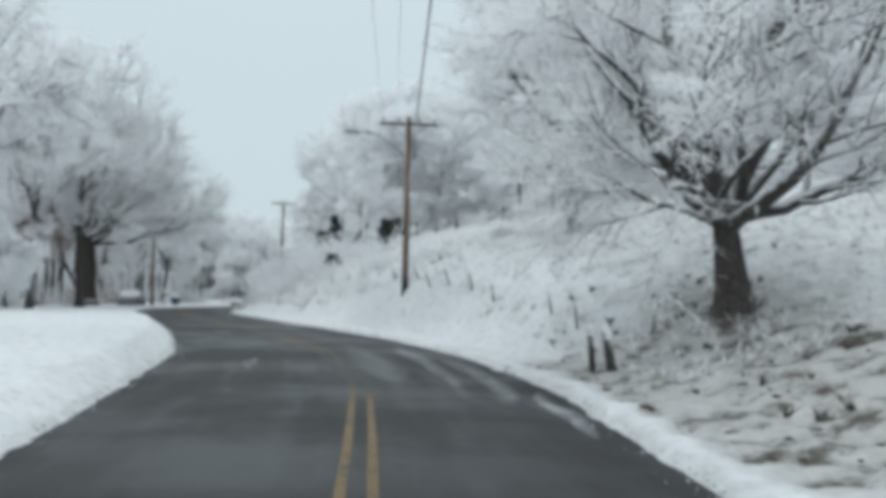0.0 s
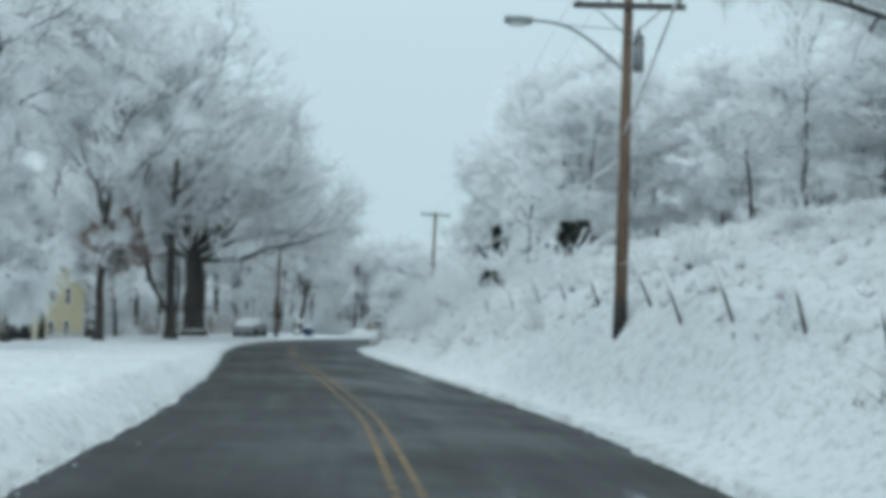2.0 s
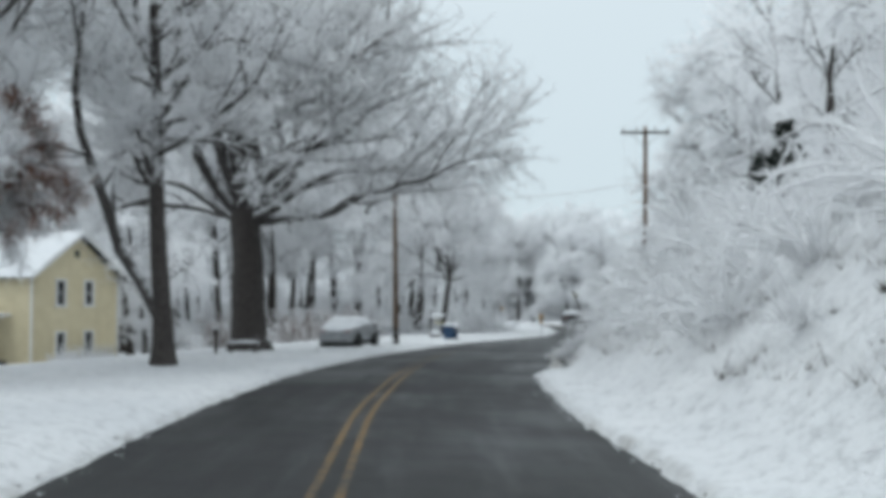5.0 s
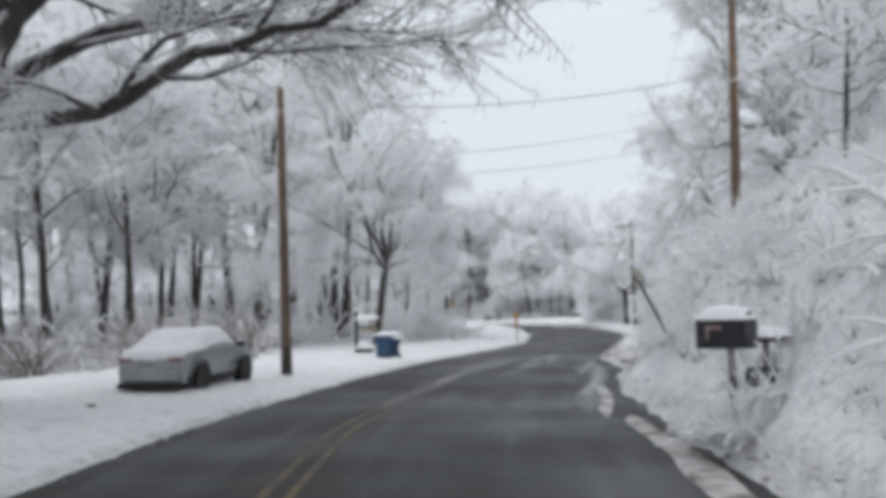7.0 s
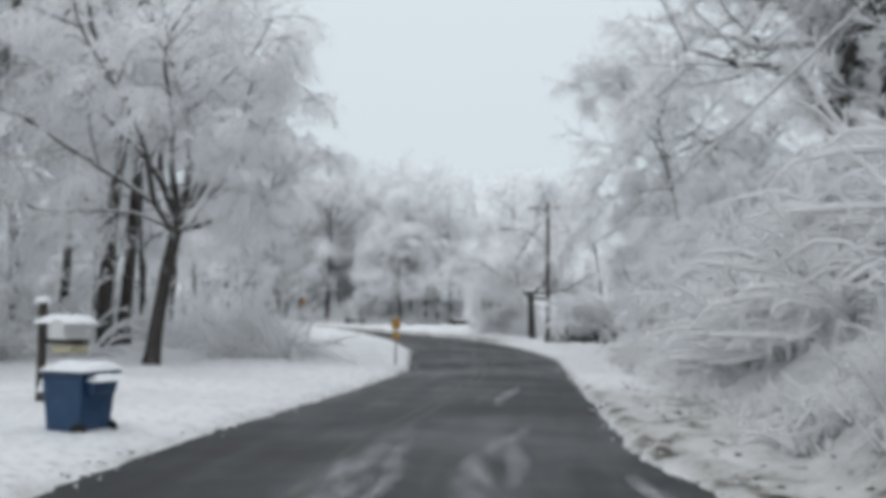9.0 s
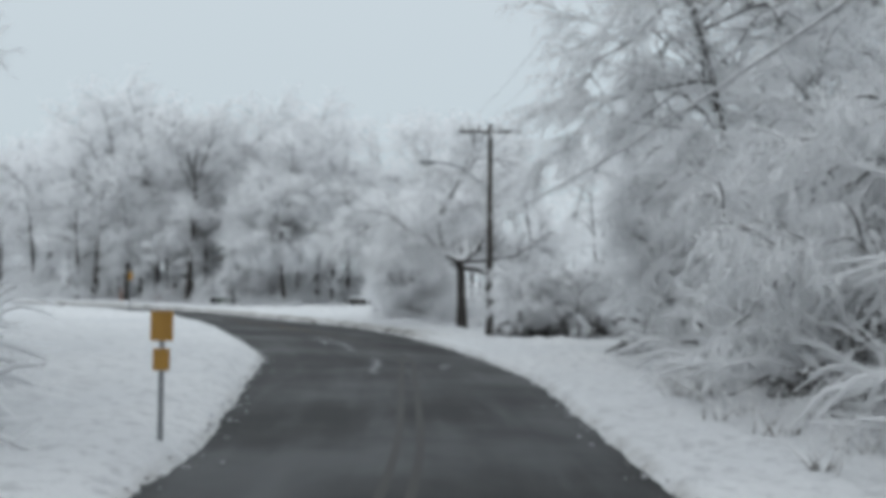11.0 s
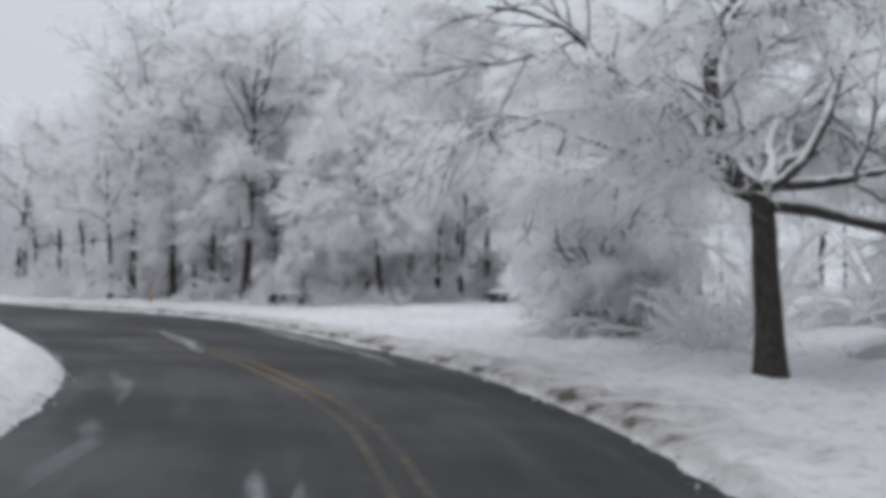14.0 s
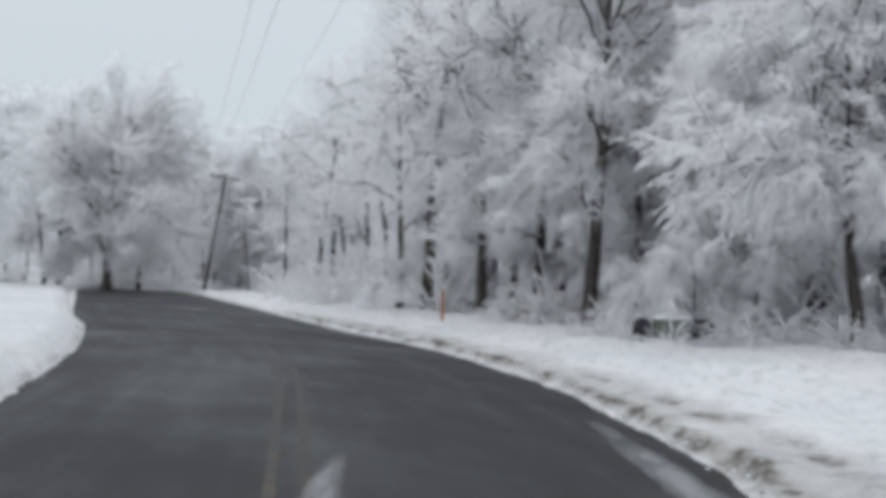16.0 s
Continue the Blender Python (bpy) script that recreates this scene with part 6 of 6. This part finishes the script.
def black_mailbox():
    z = float(land(-15.53, 87.9))
    ob = thing("mailbox", pose(-15.53, 87.9, z, 0, 0, 63), "black mailbox on a post topped with a snow block", "mailbox")
    h = 1.28 - z
    part("post", made_of((box, (0.07, 0.07, h + 0.4), (0, -0.05, h / 2 - 0.2), 0.01)), FENCE_WOOD, ob)
    shell = part("box", barrel_top(bmesh.new(), 0.36, 0.64, 0.46, (0, 0, h - 0.06)), BLACK_METAL, ob)
    part("door", made_of((box, (0.31, 0.02, 0.33), (0, 0.33, h + 0.13), 0.02)), BLACK_METAL, shell)
    part("flag", made_of((box, (0.012, 0.2, 0.05), (-0.188, 0.08, h + 0.2), 0.004), (box, (0.012, 0.04, 0.16), (-0.188, 0.17, h + 0.13), 0.004)), TAIL_LENS, shell, "faded red signal flag")
    part("snow_cap", drift(bmesh.new(), 0.4, 0.7, 0.18, (0, 0, h + 0.3), 6.0, 8, 12), SNOW, ob, "tall block of snow on top")
    two = thing("newspaper_tube", pose(-15.1, 87.75, float(land(-15.1, 87.75)), 0, 0, 60), "round black newspaper tube on a dark post in the brush", "newspaper tube")
    k = 0.8 - float(land(-15.1, 87.75))
    part("post", made_of((box, (0.07, 0.07, k + 0.9), (0.24, 0.1, k / 2 + 0.05), 0.01)), FENCE_WOOD, two)
    part("tube", made_of((rod, 0.15, 0.15, 0.45, (0, 0.22, k + 0.05), Matrix.Rotation(radians(90), 4, "X"), 18)), BLACK_METAL, two)
    part("bore", made_of((rod, 0.12, 0.12, 0.012, (0, -0.225, k + 0.05), Matrix.Rotation(radians(90), 4, "X"), 18)), RUBBER, two)
    part("shelf", made_of((box, (0.5, 0.34, 0.06), (0.35, 0.1, k + 0.52), 0.01)), GREY_WOOD, two)
    part("shelf_snow", drift(bmesh.new(), 0.55, 0.4, 0.14, (0.35, 0.1, k + 0.55), 7.0, 8, 6), SNOW, two)


wheeled_bin()
white_mailbox()
black_mailbox()


# ---- road signs and markers ----
def leaning_sign():
    up = Vector((-0.69, 0.93, 1.3)).normalized()
    ob = thing("road_sign", Matrix.Translation((-16.56, 96.8, 1.2)) @ up.to_track_quat("Z", "Y").to_matrix().to_4x4(), "leaning sign post with a small dull plate, in brush", "road sign")
    part("post", made_of((box, (0.07, 0.05, 3.0), (0, 0, 0.3), 0.006)), GREY_WOOD, ob)
    part("plate", made_of((box, (0.22, 0.02, 0.32), (-0.04, 0.045, 1.52), 0.008)), SIGN_GREY, ob, "dull yellowish grey plate seen from behind")


def amber_sign(x, y, turn, label, plates):
    ob = thing("road_sign", pose(x, y, float(land(x, y)), 0, 0, turn), label, "road sign")
    part("post", made_of((box, (0.06, 0.04, plates[-1][2] + 0.5), (0, 0.03, plates[-1][2] / 2 - 0.1), 0.005)), METAL, ob)
    for wide, high, z, tilt in plates:
        part("plate", made_of((box, (wide, 0.015, high), (0, 0, z), 0.004, Matrix.Rotation(radians(tilt), 4, "Y"))), SIGN_AMBER, ob, "amber reflective plate")
    return ob


leaning_sign()
amber_sign(-25.5, 129.8, 5, "slim post with two amber plates on the snow", [(0.20, 0.26, 0.98, 0), (0.27, 0.36, 1.38, 0)])
amber_sign(-37.9, 166.8, 30, "post with an amber plate in the bend", [(0.2, 0.42, 1.7, 0)])
marker = thing("marker_post", pose(-48.4, 197.0, float(land(-48.4, 197.0))), "short orange marker post in underbrush", "marker post")
part("post", made_of((box, (0.09, 0.03, 1.1), (0, 0, 0.5), 0.01)), ORANGE, marker)
part("cap", made_of((rod, 0.07, 0.02, 0.08, (0, 0, 1.05), {"sides": 8})), SNOW, marker)


# ---- bench, table, wall and boxes by the woods ----
def bench():
    x, y = -29.2, 89.4
    ob = thing("bench", pose(x, y, float(land(x, y)) - 0.02, 0, 0, 14), "low wooden bench under snow by the oak", "bench")
    part("seat", made_of((box, (1.35, 0.34, 0.06), (0, 0, 0.36), 0.01)), DARK_WOOD, ob)
    part("seat_snow", drift(bmesh.new(), 1.42, 0.4, 0.1, (0, 0, 0.39), 8.0, 16, 6), SNOW, ob)
    for s in (-1, 1):
        part("leg", made_of((box, (0.13, 0.28, 0.42), (s * 0.5, 0, 0.13), 0.015)), DARK_WOOD, ob)
    x, y = -30.15, 88.95
    ob = thing("post", pose(x, y, float(land(x, y))), "slim dark post with a snow cap by the bench", "post")
    part("shaft", made_of((rod, 0.06, 0.06, 1.0, (0, 0, -0.2), {"sides": 10})), DARK_WOOD, ob)
    part("head", made_of((box, (0.19, 0.19, 0.26), (0, 0, 0.86), 0.03)), DARK_WOOD, ob)
    part("snow_cap", drift(bmesh.new(), 0.22, 0.22, 0.1, (0, 0, 0.985), 4.5, 6, 6), SNOW, ob)


def small_table():
    ob = thing("garden_table", pose(-26.9, 181.6, float(land(-26.9, 181.6)), 0, 0, 20), "small dark table with a snow-covered top", "table")
    part("top", made_of((box, (0.95, 0.6, 0.08), (0, 0, 0.62), 0.02)), BLACK_METAL, ob)
    part("top_snow", drift(bmesh.new(), 0.95, 0.6, 0.10, (0.03, 0, 0.66), 9.0, 8, 6), SNOW, ob)
    for sx in (-0.28, 0.28):
        for sy in (-0.2, 0.2):
            part("leg", made_of((box, (0.1, 0.08, 0.72), (sx, sy, 0.26), 0.01)), BLACK_METAL, ob)
    part("side_flap", made_of((box, (0.16, 0.5, 0.35), (-0.5, 0, 0.5), 0.02)), BLACK_METAL, ob)


def low_wall():
    ob = thing("low_stone_wall", pose(-29.0, 196.6, float(land(-29.0, 196.6)) - 0.3, 0, 0, 60), "low dark stone wall capped with even snow", "wall")
    rng = np.random.default_rng(5)
    x = -2.2
    while x < 2.2:
        w = rng.uniform(0.4, 0.75)
        for row in range(3):
            part("stone", made_of((box, (w - 0.02, 0.42 + rng.uniform(-0.03, 0.03), 0.25), (x + w / 2 + (0.08 if row % 2 else 0), rng.uniform(-0.02, 0.02), 0.1 + 0.26 * row), 0.03)), STONE, ob)
        x += w
    part("snow_cap", drift(bmesh.new(), 4.9, 0.55, 0.17, (0.15, 0, 0.74), 10.0, 30, 6), SNOW, ob)


def box_stand():
    ob = thing("mailbox_stand", pose(-39.2, 192.3, float(land(-39.2, 192.3)) - 0.2, 0, 0, 20), "two black mailboxes beside a grey-green box, in brush", "mailbox")
    part("cabinet", made_of((box, (0.95, 0.5, 0.75), (0, 0.1, 0.4), 0.02)), GREEN_PANEL, ob, "plain grey-green metal box")
    part("cabinet_snow", drift(bmesh.new(), 1.0, 0.55, 0.12, (0, 0.1, 0.775), 11.0, 10, 6), SNOW, ob)
    for s in (-1, 1):
        shell = part("box", barrel_top(bmesh.new(), 0.56 if s > 0 else 0.46, 0.5, 0.5, (s * 0.76, 0, 0.3)), BLACK_METAL, ob)
        part("door", made_of((box, (0.38, 0.02, 0.34), (s * 0.76, -0.265, 0.5), 0.02)), BLACK_METAL, shell)
        part("leg", made_of((box, (0.1, 0.1, 0.4), (s * 0.76, 0.05, 0.1), 0.01)), DARK_WOOD, ob)


bench()
small_table()
low_wall()
box_stand()
red = make_shrub(71, 1.05, 24, 14, 0.9, 0.016, RED_BRUSH)
red.matrix_basis = pose(-45.0, 197.5, float(land(-45.0, 197.5)))
tagged(red, "reddish dry bush at the edge of the woods", "shrub")
BROWN_BRUSH = snowy("brown_dry_brush", (0.10, 0.065, 0.055), (0.19, 0.13, 0.11), -0.4, 0.8, 3.0)
brown_bush = make_shrub(72, 1.9, 44, 14, 1.0, 0.018, BROWN_BRUSH)
for k, (x, y) in enumerate(((-36.5, 111.5), (-39.0, 113.5), (-41.5, 110.0), (-35.2, 116.5), (-43.5, 112.5), (-37.6, 118.5))):
    tagged(copy_thing(brown_bush, pose(x, y, float(land(x, y)), 0, 0, 65 * k)), "brown dry brush dusted with snow by the yard", "shrub", "brown brush")
park(brown_bush)


# ---- snow-roofed shed behind the brush ----
def shed():
    z = float(land(-11.5, 168.0)) - 0.5
    ob = thing("shed", pose(-11.5, 168.0, z, 0, 0, -12), "low grey shed with snowy roof behind the brush", "shed")
    for s in (-1, 1):
        part("long_wall", made_of((box, (5.0, 0.12, 2.9), (0, s * 1.6, 1.45))), GREY_WOOD, ob)
        part("end_wall", made_of((box, (0.12, 3.08, 2.9), (s * 2.43, 0, 1.45))), GREY_WOOD, ob)
        roof = part("roof", made_of((box, (5.6, 2.2, 0.1), (0, 0, 0), 0.01)), SHADE_DARK, ob)
        roof.matrix_basis = pose(0, s * 0.95, 3.3, -s * 24, 0, 0)
        part("roof_snow", drift(bmesh.new(), 5.7, 2.25, 0.2, (0, 0, 0.054), 14.0 + s, 16, 8), SNOW, roof, "even snow on the roof")
    part("door", made_of((box, (0.9, 0.05, 2.0), (-0.9, -1.69, 1.0), 0.01)), SHADE_DARK, ob)
    window = part("window", made_of((box, (0.9, 0.05, 0.7), (1.1, -1.685, 1.7), 0.01)), GREY_WOOD, ob)
    part("pane", made_of((box, (0.76, 0.02, 0.56), (1.1, -1.716, 1.7))), DARK_GLASS, window)


shed()
